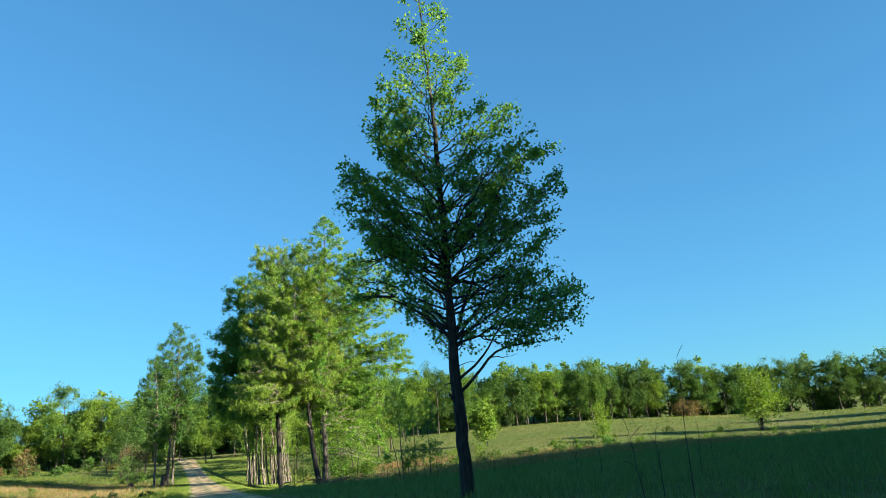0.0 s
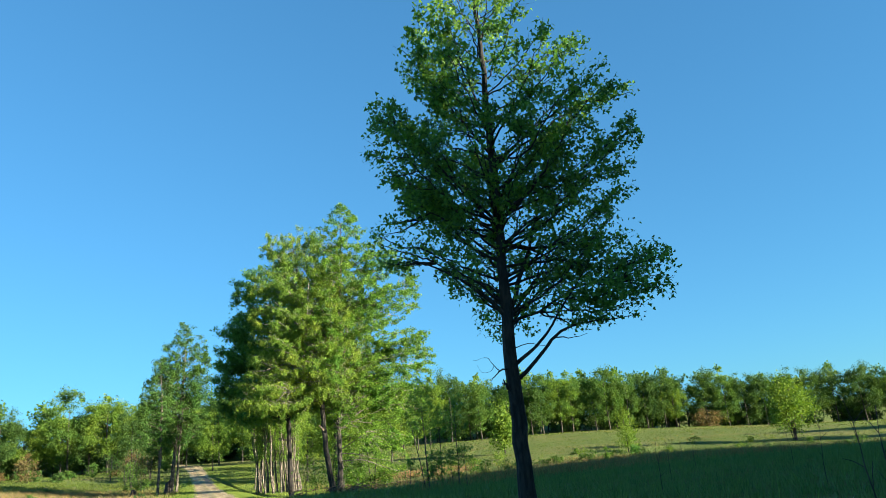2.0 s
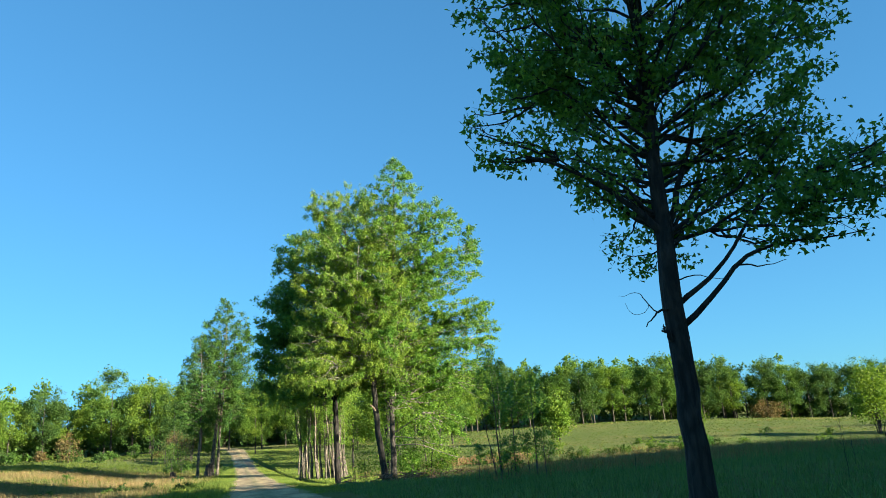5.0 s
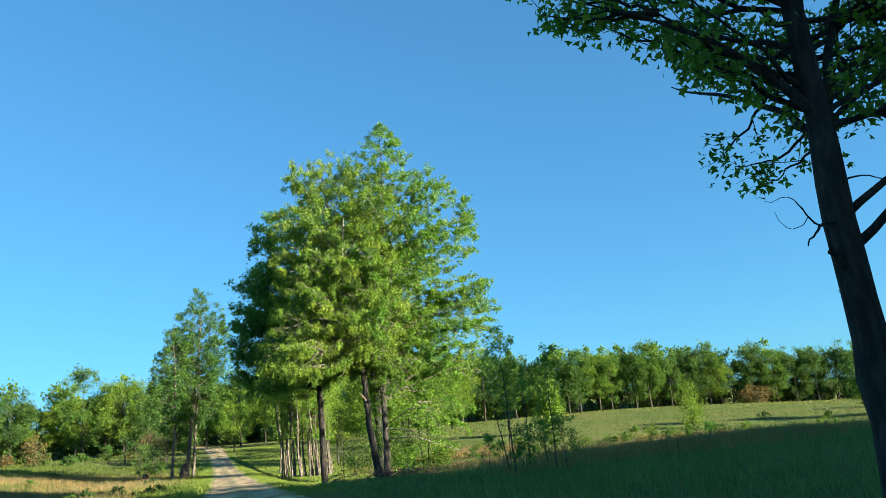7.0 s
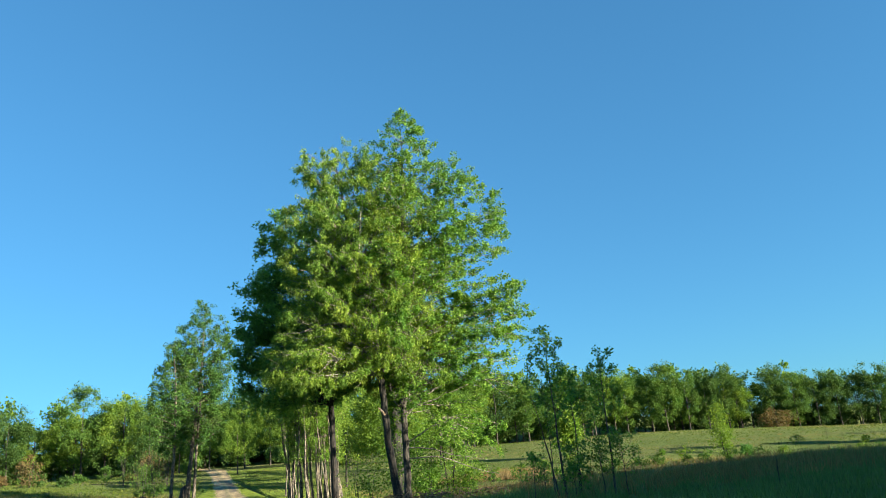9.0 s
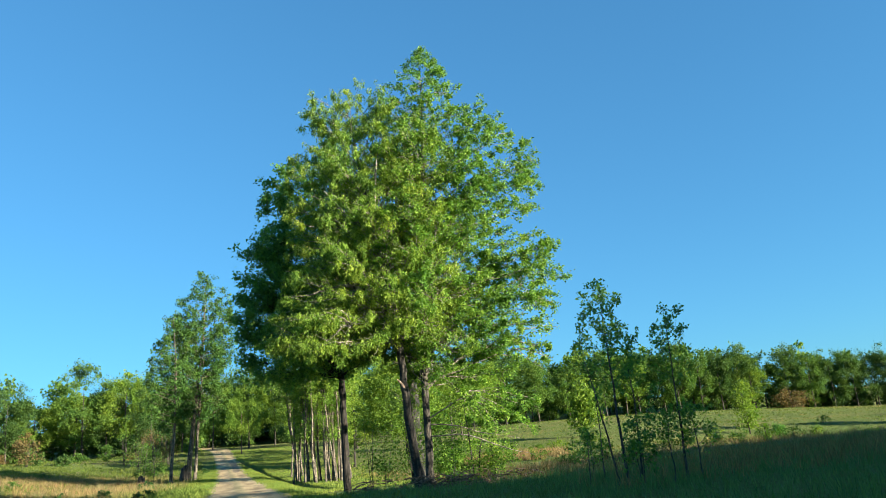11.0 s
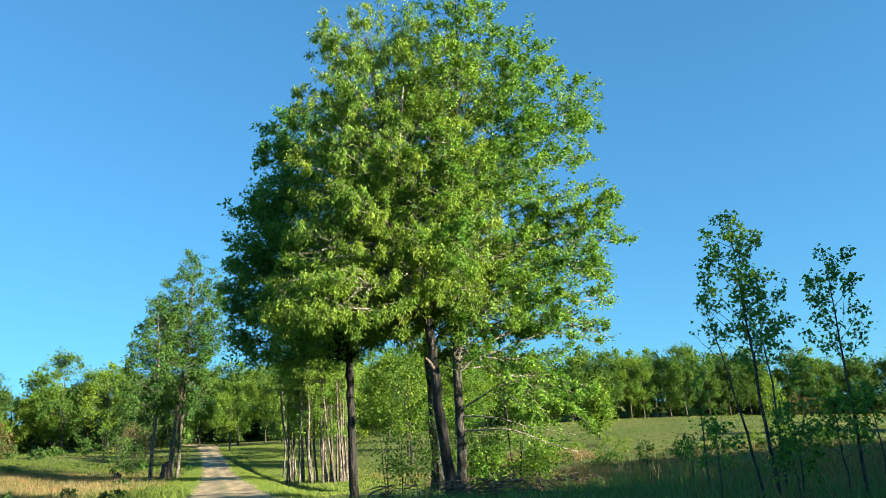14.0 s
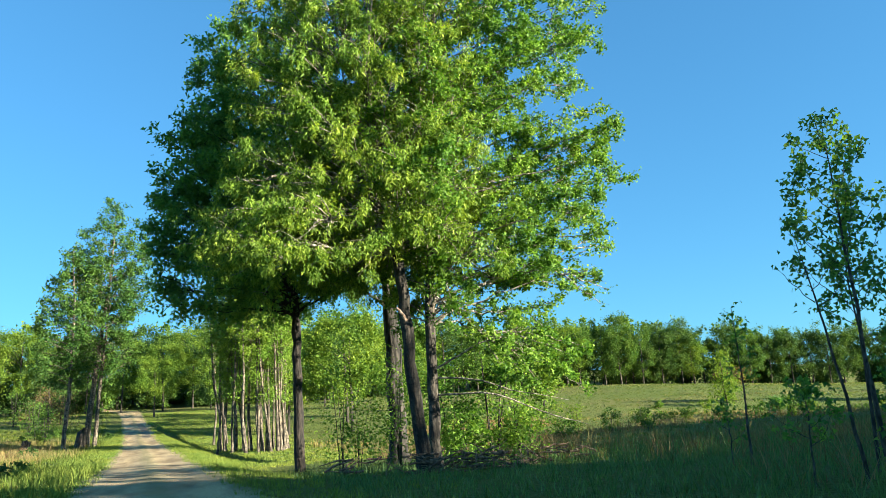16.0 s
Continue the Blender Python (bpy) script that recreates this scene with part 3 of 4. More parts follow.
# ---- the sweetgum beside the road ----
bough_tree("sweetgum_tree", (7.66, 25.5, gz(7.66, 25.5)), "tall sweetgum with shade-darkened trunk and star-shaped leaves, shaded below", 11,
     [(-0.3, 0, 0, 0.33), (0.3, 0, 0, 0.24), (2, -0.02, 0, 0.212), (4, -0.02, 0, 0.192), (6, 0.0, 0, 0.155), (9, 0.08, 0, 0.13), (13, 0.15, 0, 0.08), (16, 0, -0.3, 0.045), (19.9, -0.1, -0.6, 0.01)],
     [(5.6, 0.3, 1.5, 0.2, 0.5), (6.2, 0.9, 3.8, 0.3, 1.0), (7.0, 2.2, 4.7, 0.5, 2.0), (8.0, 3.0, 4.6, 0.7, 3.2), (9.5, 3.3, 4.4, 1.6, 3.8), (10.8, 3.4, 4.4, 2.6, 3.8), (12, 3.3, 4.1, 3.0, 3.5), (14, 2.5, 2.9, 2.4, 2.6), (15.5, 1.7, 2.1, 1.7, 1.8), (17.4, 1.1, 1.2, 1.1, 1.1), (19.0, 0.7, 0.7, 0.6, 0.6), (20.3, 0.3, 0.3, 0.3, 0.3)],
     [(0, 0, 0), (9, 0.1, 0), (18.5, -0.1, -0.6)], BARK_SHADE, BARK_SHADE, LEAF_GUM, LOBED, 0.122, 130, 13, 5.0, rise=0.75, arch=-0.06, sub_step=0.28, sub_len=0.36, tuft_step=0.2, fill=0.2, tuft_r=0.11, droop=0.3, limb_r=0.4, thin=8.6,
     tips=[(1.7, -0.9, 4.9), (2.3, -1.1, 4.9), (2.8, -1.4, 5.1), (3.3, -1.6, 5.2), (3.9, -1.9, 5.6), (4.1, -1.9, 6.0), (4.2, -2.0, 6.4), (4.0, -1.4, 6.6), (3.4, -2.2, 5.7), (2.9, -0.9, 5.5), (3.7, -0.8, 6.2), (2.0, -1.6, 5.1), (4.3, -1.5, 6.9), (3.2, -3.1, 5.4), (3.2, -2.9, 6.0), (2.6, -2.5, 5.3), (3.0, -2.7, 5.4), (3.4, -2.6, 6.5), (3.0, -3.4, 6.1), (3.6, -1.6, 6.5), (-3.4, 0.8, 7.8), (-3.0, 0.9, 7.3), (-3.1, 0.2, 8.3), (4.4, 0.5, 12.6), (4.6, -0.6, 11.4), (4.7, -0.9, 12.2), (4.3, -1.4, 10.8), (0.3, 2.3, 5.5), (0.6, 1.9, 5.1), (0.2, 2.4, 5.7), (-3.4, 0.9, 7.3), (-3.2, 0.7, 7.1), (-2.9, 0.8, 7.1), (-3.2, 1.8, 8.4), (-3.3, 1.4, 8.2), (-3.1, 2.0, 8.8), (-3.5, 0.0, 10.2), (-3.4, 0.4, 11.2), (-3.3, -0.3, 9.5), (-3.5, 0.2, 10.7), (-3.2, 0.0, 12.0), (-2.4, 0.5, 10.4), (4.7, -1.0, 10.6), (-0.4, 0.2, 5.3)],
     extra=[[(0.0, 0, 3.4, 0.07), (0.7, -0.3, 3.95, 0.05), (1.1, -0.5, 4.55, 0.044), (1.7, -0.8, 4.8, 0.032), (2.5, -1.1, 4.75, 0.02), (3.4, -1.5, 4.95, 0.006)],
            [(0.0, 0, 3.85, 0.06), (0.55, -0.25, 4.3, 0.045), (1.0, -0.45, 4.75, 0.036), (1.5, -0.8, 5.6, 0.026), (2.2, -1.3, 6.6, 0.008)],
            [(1.1, -0.5, 4.55, 0.022), (1.5, -0.5, 4.5, 0.014), (2.1, -0.7, 4.6, 0.005)],
            [(0.0, 0.0, 4.35, 0.018), (0.6, 0.1, 4.5, 0.012), (1.2, 0.0, 4.4, 0.004)],
            [(-0.1, 0, 5.3, 0.08), (-0.6, 0.1, 6.0, 0.06), (-1.4, 0.3, 6.7, 0.036), (-3.0, 0.7, 7.4, 0.008)],
            [(0.1, 0, 5.5, 0.085), (0.5, 0.1, 6.3, 0.065), (1.1, 0.2, 7.4, 0.05), (1.6, 0.2, 9, 0.012)],
            [(0.05, 0.1, 5.0, 0.07), (0.2, 0.8, 5.9, 0.05), (0.1, 1.8, 6.6, 0.035), (0.0, 3.2, 7.4, 0.01)],
            [(-0.15, -0.1, 3.2, 0.06), (-0.3, -0.12, 3.4, 0.045), (-0.38, -0.13, 3.52, 0.006)], [(-0.28, -0.12, 3.36, 0.02), (-0.42, -0.12, 3.46, 0.004)],
            [(-0.17, -0.08, 2.3, 0.014), (-0.26, -0.1, 2.5, 0.010), (-0.36, -0.12, 2.7, 0.007), (-0.44, -0.13, 2.9, 0.003)], [(-0.26, -0.1, 2.5, 0.008), (-0.3, -0.15, 2.75, 0.005), (-0.27, -0.15, 2.95, 0.002)],
            [(-0.15, -0.05, 3.8, 0.03), (-0.4, -0.1, 3.75, 0.022), (-0.6, -0.14, 3.6, 0.014), (-0.75, -0.16, 3.48, 0.009)], [(-0.4, -0.1, 3.75, 0.014), (-0.62, -0.1, 3.95, 0.010), (-0.8, -0.1, 4.2, 0.006), (-1.2, -0.1, 4.1, 0.003)],
            [(-0.62, -0.1, 3.95, 0.007), (-0.8, -0.12, 3.8, 0.005), (-1.0, -0.12, 3.78, 0.004), (-1.1, -0.12, 3.95, 0.003)]])

# ---- the cluster of big trees right of the road ----
LOW_FRONT = [(-5.8, -1.5, 7.0), (-5.2, -2.2, 6.6), (-4.4, -2.6, 6.4), (-3.6, -2.8, 6.8), (-2.8, -2.8, 7.2), (-5.6, -1.0, 7.8), (-4.8, -2.0, 7.6), (-4.0, -2.6, 7.8), (-3.2, -2.4, 6.2), (-2.2, -2.4, 6.6),
             (-1.4, -2.2, 7.0), (-6.2, -0.6, 7.2), (-0.4, -2.6, 7.4), (0.6, -2.4, 7.0), (1.4, -2.0, 6.6), (2.2, -1.6, 6.2), (0.2, -3.0, 8.4), (1.2, -2.8, 8.0)]
bough_tree("willow_oak", (6.85, 62.8, gz(6.85, 62.8)), "broad willow oak on a leaning trunk, drooping yellow-green foliage", 26,
     [(-0.3, 0.15, 0.1, 0.34), (0.3, 0.05, 0, 0.24), (1.2, -0.12, -0.1, 0.2), (2.4, -0.3, -0.3, 0.19), (3.6, -0.4, -0.45, 0.18), (4.8, -0.46, -0.5, 0.175), (7, -0.5, 0.2, 0.165), (12, -0.7, 1.8, 0.14), (16, -1.5, 2.2, 0.1), (19.6, -2.0, 2.2, 0.02)],
     [(6.0, 4.2, 3.0, 4, 3), (7.2, 5.8, 4.0, 4.6, 4), (8.6, 5.9, 4.5, 5, 5), (10, 4.9, 5.0, 5.2, 5), (13, 4.2, 5, 5, 5), (15.5, 3.9, 5, 4.6, 4.6), (18, 3.2, 4.4, 3.6, 3.6), (20.6, 2.4, 3.0, 2, 2)],
     [(0, -0.55, 2.4), (12, -0.85, 2.3), (20, -1.65, 2.2)], BARK_LEAN, BARK_LIMB, LEAF_OAK, LONG, 0.18, 285, 38, 6.6, rise=0.5, arch=0.1, sub_step=0.36, sub_len=0.34, tuft_step=0.28, tuft_r=0.075, fill=0.25, bare=0.26, hang=0.4, droop=0.6, up=0.0,
     tips=[(-4.55, -0.4, 8.3), (-3.05, -1.2, 8), (-4.85, 0.6, 10.2), (-1.25, -1.6, 9), (-3.25, -1, 11), (0.55, -1.6, 8.4), (0.45, 0.6, 7.5), (1.55, 0.4, 7.2), (-1.55, 0.2, 7.4), (2.55, 1, 7), (-0.45, -0.2, 7.8), (-5.25, 1.2, 9.4), (-5.45, 1.6, 11.6), (-5.05, 0.8, 12.8), (-3.85, -0.2, 9.6), (-5.25, 1.7, 15.6), (-5.05, 2.2, 14.4), (-4.65, 1.8, 17), (-1.65, 1.2, 17), (-2.65, 0.6, 18.4), (-0.45, 0.2, 16.4)] + [(x + a, y + b, z + c) for x, y, z in LOW_FRONT for a, b, c in ((0, 0, 0), (0.5, 0.3, 0.25), (-0.4, 0.35, -0.25))],
     stubs=[[(-0.46, -0.52, 4.5, 0.07), (-0.62, -0.66, 4.7, 0.058), (-0.76, -0.74, 4.84, 0.05), (-0.84, -0.78, 4.92, 0.02)]],
     extra=[[(-0.35, 2.7, 8.2, 0.14), (-1.25, 1.8, 9.6, 0.11), (-2.65, 1, 9.9, 0.08), (-4.65, 0.4, 9.2, 0.03)],
            [(-0.05, 2.7, 8.6, 0.12), (0.45, 0.8, 10.2, 0.09), (0.55, -0.4, 12.4, 0.07), (0.35, -1, 14.6, 0.02)],
            [(-0.35, 2.6, 9.4, 0.1), (-0.95, 0.8, 11, 0.08), (-1.25, -0.6, 13, 0.06), (-1.15, -1.2, 15.5, 0.02)],
            [(0.05, 2.7, 7.4, 0.1), (1.15, 1.4, 9, 0.08), (1.65, 0.2, 11.2, 0.06), (1.75, -0.6, 13.4, 0.02)],
            [(-0.65, 2.4, 11.5, 0.09), (-2.45, 1.2, 13.4, 0.06), (-3.65, 0.2, 14.4, 0.02)]])
bough_tree("old_oak", (8.6, 72.0, gz(8.6, 72.0)), "old oak with a thick rough dark trunk behind the others", 22,
     [(-0.4, 0, 0, 0.62), (0.3, 0, 0, 0.42), (1.5, 0, 0, 0.365), (5, -0.05, 0, 0.34), (8, -0.3, -0.6, 0.27), (12, -0.6, -1.5, 0.17), (17, -0.6, -2.2, 0.03)],
     [(7.4, 2.4, 3.0, 2.4, 2.4), (9, 3.6, 4.0, 3.4, 3), (12, 4, 4.4, 3.6, 3.2), (15, 3.0, 3.4, 2.8, 2.6), (18, 0.8, 0.8, 0.8, 0.8)],
     [(0, -0.3, -1.0), (17, -0.6, -2.0)], BARK_ROUGH, BARK_GREY, LEAF_OAK, LONG, 0.2, 70, 34, 6.2, rise=0.5, sub_step=0.4, tuft_r=0.08, hang=0.4, droop=0.6, up=0.0)
SPIRE = [(0.95 + (0.35 + 0.42 * (22.3 - z)) * math.cos(2.4 * k), -0.85 + (0.35 + 0.42 * (22.3 - z)) * math.sin(2.4 * k), z) for k, z in enumerate(np.linspace(17.4, 22.0, 46))]
bough_tree("cottonwood", (7.6, 63.9, gz(7.6, 63.9)), "tall cottonwood with fresh green leaves and pale limbs", 23,
     [(-0.3, 0, 0, 0.26), (0.4, 0, 0, 0.19), (4, 0.05, 0, 0.17), (8, 0.2, -0.2, 0.14), (13, 0.5, -0.5, 0.1), (18, 0.9, -0.7, 0.05), (22.0, 1.0, -0.9, 0.01)],
     [(3.8, 0.2, 3.8, 2, 3), (5.5, 0.8, 5.3, 3.0, 4), (7, 2.0, 7.0, 4, 4.8), (9.3, 3, 7.2, 4.2, 5.0), (10.6, 3, 7.2, 4.2, 5.0), (12.2, 3, 6.2, 4, 4.4), (14, 3, 6.6, 4, 4), (16, 3, 7.0, 3.6, 4), (17.4, 2.8, 5.8, 3.4, 3.4), (18.8, 2.6, 4.2, 2.6, 2.6), (20.0, 2.0, 2.4, 1.8, 1.8), (21.2, 1.2, 1.3, 1.1, 1.1), (22.4, 0.5, 0.5, 0.5, 0.5)],
     [(0, 0, 0), (12, 0.5, -0.4), (23, 1.0, -0.9)], BARK_GREY, BARK_LIMB, LEAF_ELM, DIAMOND, 0.135, 215, 26, 4.5, rise=0.32, arch=0.09, sub_step=0.34, sub_len=0.24, tuft_step=0.22, tuft_r=0.09, bare=0.3, droop=0.2,
     tips=[(1.2, -1.5, 4.2), (2.0, -1.8, 3.8), (2.8, -1.8, 3.4), (3.5, -1.6, 3.0), (4.2, -1.4, 2.6), (1.6, -2.0, 3.0), (2.4, -2.2, 2.6), (3.2, -2.0, 2.2), (4.6, -1.0, 3.4), (3.8, -0.8, 4.2), (2.6, -1.0, 4.6), (4.8, -1.4, 2.2), (3.4, -0.6, 5.0), (4.4, -0.6, 5.2), (2.4, -0.2, 3.2), (3.0, -0.5, 2.0), (1.4, 0.2, 3.6), (4.2, -0.2, 4.4), (5.4, -0.8, 3.6), (6.2, -1.0, 15.6), (5.6, -0.6, 16.6), (5.0, -1.6, 9.8), (6.0, -0.4, 10.8), (5.4, -1.0, 12.8), (1.0, -0.9, 22.3), (7.0, -0.5, 7.2), (6.7, 0.5, 6.3), (6.4, -1, 5.6), (7.3, 0.3, 8.6), (6.9, 1.2, 5.9), (6.8, -1.4, 9.6), (5.6, -1.6, 5.0), (8.5, 3.6, 9.8), (8.2, 3.4, 10.4), (8.0, 3.8, 9.3), (7.8, 2.6, 9.0), (8.0, 3.2, 10.8), (8.2, 2.4, 8.6), (7.6, 2.0, 16.0), (7.2, 1.6, 16.7), (7.8, 2.4, 15.3), (6.8, 1.2, 17.3), (7.3, 2.6, 14.6)] + SPIRE,
     extra=[[(0.15, -0.1, 3.2, 0.04), (1.4, -1.0, 3.9, 0.03), (2.8, -1.6, 4.2, 0.01)], [(0.15, -0.1, 2.3, 0.035), (1.6, -1.2, 2.3, 0.028), (3.2, -1.6, 1.5, 0.018), (4.6, -1.8, 1.1, 0.008)],
            [(0.15, -0.1, 2.9, 0.035), (1.2, -1.0, 2.8, 0.026), (2.2, -1.4, 2.3, 0.018), (4.0, -1.7, 1.9, 0.008)], [(0.15, -0.1, 4.6, 0.05), (1.6, -0.6, 5.8, 0.035), (3.4, -0.9, 6.6, 0.012)]])
bough_tree("dark_oak", (4.6, 73.2, gz(4.6, 73.2)), "straight oak with shade-darkened trunk and deep green crown", 24,
     [(-0.3, 0, 0, 0.28), (0.4, 0, 0, 0.215), (5.6, 0.02, 0.1, 0.18), (5.9, 0.0, 0.1, 0.21), (6.2, 0.02, 0.1, 0.175), (10, -0.25, 0, 0.13), (19.8, -0.6, -0.4, 0.02)],
     [(6.19, 1.95, 1.42, 2.12, 1.77), (7.08, 3.72, 2.66, 3.19, 2.83), (8.14, 4.42, 3.72, 4.25, 3.72), (9.02, 5.31, 4.07, 4.78, 4.42), (10.79, 5.49, 4.07, 4.96, 4.6), (12.56, 5.13, 4.07, 4.6, 4.6), (14.78, 4.96, 3.19, 3.89, 3.89), (16.99, 4.0, 2.66, 2.66, 2.66), (19.2, 3.2, 2.2, 2.2, 2.2), (20.6, 1.9, 1.4, 1.4, 1.4)],
     [(0, -2.56, -0.71), (5.48, -2.21, -0.71), (7.25, -1.5, -0.71), (9.02, -0.62, -0.71), (17.87, -0.53, -0.71)], BARK_SHADE, BARK_SHADE, LEAF_DARK, DIAMOND, 0.21, 250, 26, 6.4, rise=0.45, arch=0.06, sub_step=0.42, sub_len=0.34, tuft_step=0.32, tuft_r=0.16, fill=0.3, bare=0.34, droop=0.3,
     tips=[(-5.57, 0, 7.16), (-5.75, 0, 7.96), (-5.48, 0, 8.85), (-5.22, 0.53, 10.26), (-4.51, 0, 12.56), (-4.25, -0.53, 14.16), (-3.8, -0.89, 15.75), (-5.4, -0.44, 7.7), (-5.66, 0.44, 9.02), (-5.22, -0.89, 10.35), (-5.04, 0, 6.54), (-5.75, -0.53, 8.4), (-5.4, 0.27, 11.32), (-4.87, -0.71, 7.25), (-5.13, 0.71, 8.14)])

# ---- trees left of the road ----
bough_tree("roadside_gum", (-7.9, 114.8, gz(-7.9, 114.8)), "slender roadside tree with an old stump at its foot", 31,
     [(-0.3, 0, 0, 0.36), (0.5, 0, 0, 0.27), (4, 0.35, 0, 0.22), (9, 0.9, 0, 0.17), (15, 1.6, 0, 0.1), (22, 2.0, 0, 0.01)],
     [(6.5, 2.4, 3.0, 3, 3), (9, 3.2, 4.0, 3.4, 3.4), (13, 3.4, 4.2, 3.6, 3.6), (17, 3.4, 3.6, 3.3, 3.3), (20, 2.3, 2.5, 2.2, 2.2), (22.4, 0.8, 0.9, 0.8, 0.8)],
     [(0, 0, 0), (22.6, 2, 0)], BARK_PALE, BARK_PALE, LEAF_ROADSIDE, DIAMOND, 0.23, 165, 26, 5.0, rise=0.35, arch=0.0, sub_step=0.5, tuft_step=0.36, tuft_r=0.17, droop=0.25,
     extra=[[(0.62, 0.5, -0.2, 0.24), (0.72, 0.5, 0.6, 0.18), (0.85, 0.5, 3, 0.155), (1.1, 0.4, 7, 0.13), (1.5, 0.2, 11, 0.07), (1.8, 0.1, 14, 0.02)]])
bough_tree("roadside_gum", (-9.3, 111.5, gz(-9.3, 111.5)), "slim roadside tree leaning beside its neighbour", 32,
     [(-0.3, 0, 0, 0.22), (0.5, 0, 0, 0.17), (6, 0.4, 0, 0.14), (12, 0.5, 0, 0.09), (17, 0.2, 0, 0.01)],
     [(5.5, 1.8, 1.6, 2, 2), (8, 2.6, 2.2, 2.4, 2.4), (12, 2.6, 2.4, 2.4, 2.4), (15, 1.8, 1.8, 1.8, 1.8), (17.4, 0.3, 0.3, 0.3, 0.3)],
     [(0, 0, 0), (17, 0.2, 0)], BARK_PALE, BARK_PALE, LEAF_ROADSIDE, DIAMOND, 0.26, 90, 21, 4.5, rise=0.3, arch=0.0, sub_step=0.55, tuft_step=0.38, tuft_r=0.17, droop=0.25)

# ---- pale stand of young trunks behind the big trees ----
rb = np.random.default_rng(41)
for k in range(34):
    bx = 2.3 + 5.4 * (np.clip(k + rb.uniform(-0.9, 0.9), 0, 34) / 34) ** 0.8
    by = 100.5 - 0.3 * (bx - 3.3) + rb.uniform(-3, 3) + (12 if k in (1, 4, 7) else 0)
    h, ln, kink = rb.uniform(9.5, 14.0), rb.uniform(-1.1, 0.6), rb.uniform(-0.25, 0.25)
    tree("young_tree", (bx, by, gz(bx, by)), "slender pale-barked young tree in a tight stand", 410 + k,
         [(-0.2, 0, 0, 0.16), (0.4, 0, 0, 0.125 * rb.uniform(0.5, 1.25)), (2.5, ln * 0.2 + kink, 0, 0.11 * rb.uniform(0.5, 1.1)), (5, ln * 0.55, 0, 0.085), (h, ln, 0, 0.01)],
         [(3.6, 0.35, 0.35, 0.35, 0.35), (6.4, 0.75, 0.75, 0.8, 0.8), (8.4, 1.35, 1.35, 1.4, 1.4), (10.5, 1.4, 1.4, 1.4, 1.4), (h + 0.6, 0.3, 0.3, 0.3, 0.3)],
         [(0, 0, 0), (h, ln, 0)], BARK_PALE, LEAF_LIGHT, 40, 58, 0.6, 0.155, DIAMOND, limbs=10, first=3.2, droop=0.2, shell=0.2, group="young stand", subs=5)


# ---- saplings in the shaded meadow ----
def sapling(x, y, h, seed, reach, branches, lean=0.0, low=0.42, leaders=0, leaves=10, label="thin sweetgum sapling with sparse dark star-shaped leaves"):
    """A thin stem with steep boughs that carry tufts of star-shaped leaves along their outer part."""
    rng = np.random.default_rng(seed)
    root = tagged(new("sapling"), label, "sapling", "saplings")
    root.location = (x, y, gz(x, y))
    stem = wobble(rng, bezier((0, 0, -0.1), (lean * 0.35, 0, h * 0.5), (lean, 0, h * 0.98), 16), 0.012)
    tubes("trunk", [(stem, np.linspace(0.012 + 0.0062 * h, 0.005, 16))], 7, BARK_SAPLING, root)
    tufts = [stem[-1] + rng.normal(size=(4, 3)) * 0.07]
    starts = [(f, 0) for f in low + (0.95 - low) * (np.arange(branches) + rng.uniform(0, 0.8, branches)) / branches] + [(rng.uniform(low, low + 0.15), 1) for _ in range(leaders)]
    for k, (f, tall) in enumerate(starts):
        a = np.array([np.interp(f, np.linspace(0, 1, 16), stem[:, j]) for j in range(3)])
        az = k * 2.4 + rng.uniform(-0.5, 0.5)
        fall = 1 - (f - low) / (1 - low)
        out = reach * (0.25 + 0.75 * fall ** 0.8) * rng.uniform(0.7, 1.1)
        rise = h * 0.34 if tall else out * rng.uniform(0.75, 1.25)
        out = out * 0.7 if tall else out
        c = a + np.array([math.cos(az) * out, math.sin(az) * out, rise])
        m = a * 0.5 + c * 0.5 + [math.cos(az) * out * 0.15, math.sin(az) * out * 0.15, -0.12 * rise]
        way = wobble(rng, bezier(a, m, c, 9), 0.02)
        tubes("bough", [(way, np.linspace(0.006 + 0.004 * out, 0.003, 9))], 4, BARK_SAPLING, root)
        spots = way[rng.integers(2, 9, 4 + int(5 * out))]
        tufts.append(spots + rng.normal(size=spots.shape) * 0.1)
        tufts.append(way[-1:] + rng.normal(size=(2, 3)) * 0.06)
    tufts = np.concatenate(tufts)
    at = np.repeat(tufts, leaves, 0)
    leaf_mesh("crown", rng, at + rng.normal(size=at.shape) * 0.07, 0.092, LOBED, LEAF_GUM, root, 0.35, 0.1)
    return root


sapling(10.9, 50.0, 6.5, 51, 1.1, 26, -0.1, 0.44, 0, 10)
sapling(12.55, 49.3, 5.35, 52, 0.75, 9, 0.05, 0.5, 3)
sapling(12.0, 51.2, 4.7, 53, 0.8, 9, 0.1, 0.5, 1)
sapling(10.75, 50.3, 4.4, 54, 0.6, 6, -0.75, 0.65, 0, 2, "leaning nearly bare sapling with few small leaves")
sapling(12.1, 49.4, 2.1, 55, 0.75, 10, 0.1, 0.35, 0, 7)
sapling(12.95, 49.1, 2.2, 56, 0.8, 10, -0.1, 0.35, 0, 7)
sapling(9.9, 50.6, 1.7, 57, 0.55, 7, 0.1, 0.4, 0, 7)
sapling(11.35, 49.8, 1.9, 62, 0.7, 9, 0.05, 0.35, 0, 9)
sapling(11.2, 49.7, 1.2, 58, 0.4, 5, -0.1, 0.35)
sapling(12.4, 55.0, 3.7, 59, 0.4, 7, 0.0, 0.45, 0, 4)
sapling(12.1, 55.3, 1.4, 60, 0.5, 5, 0.0, 0.35, 0, 4)

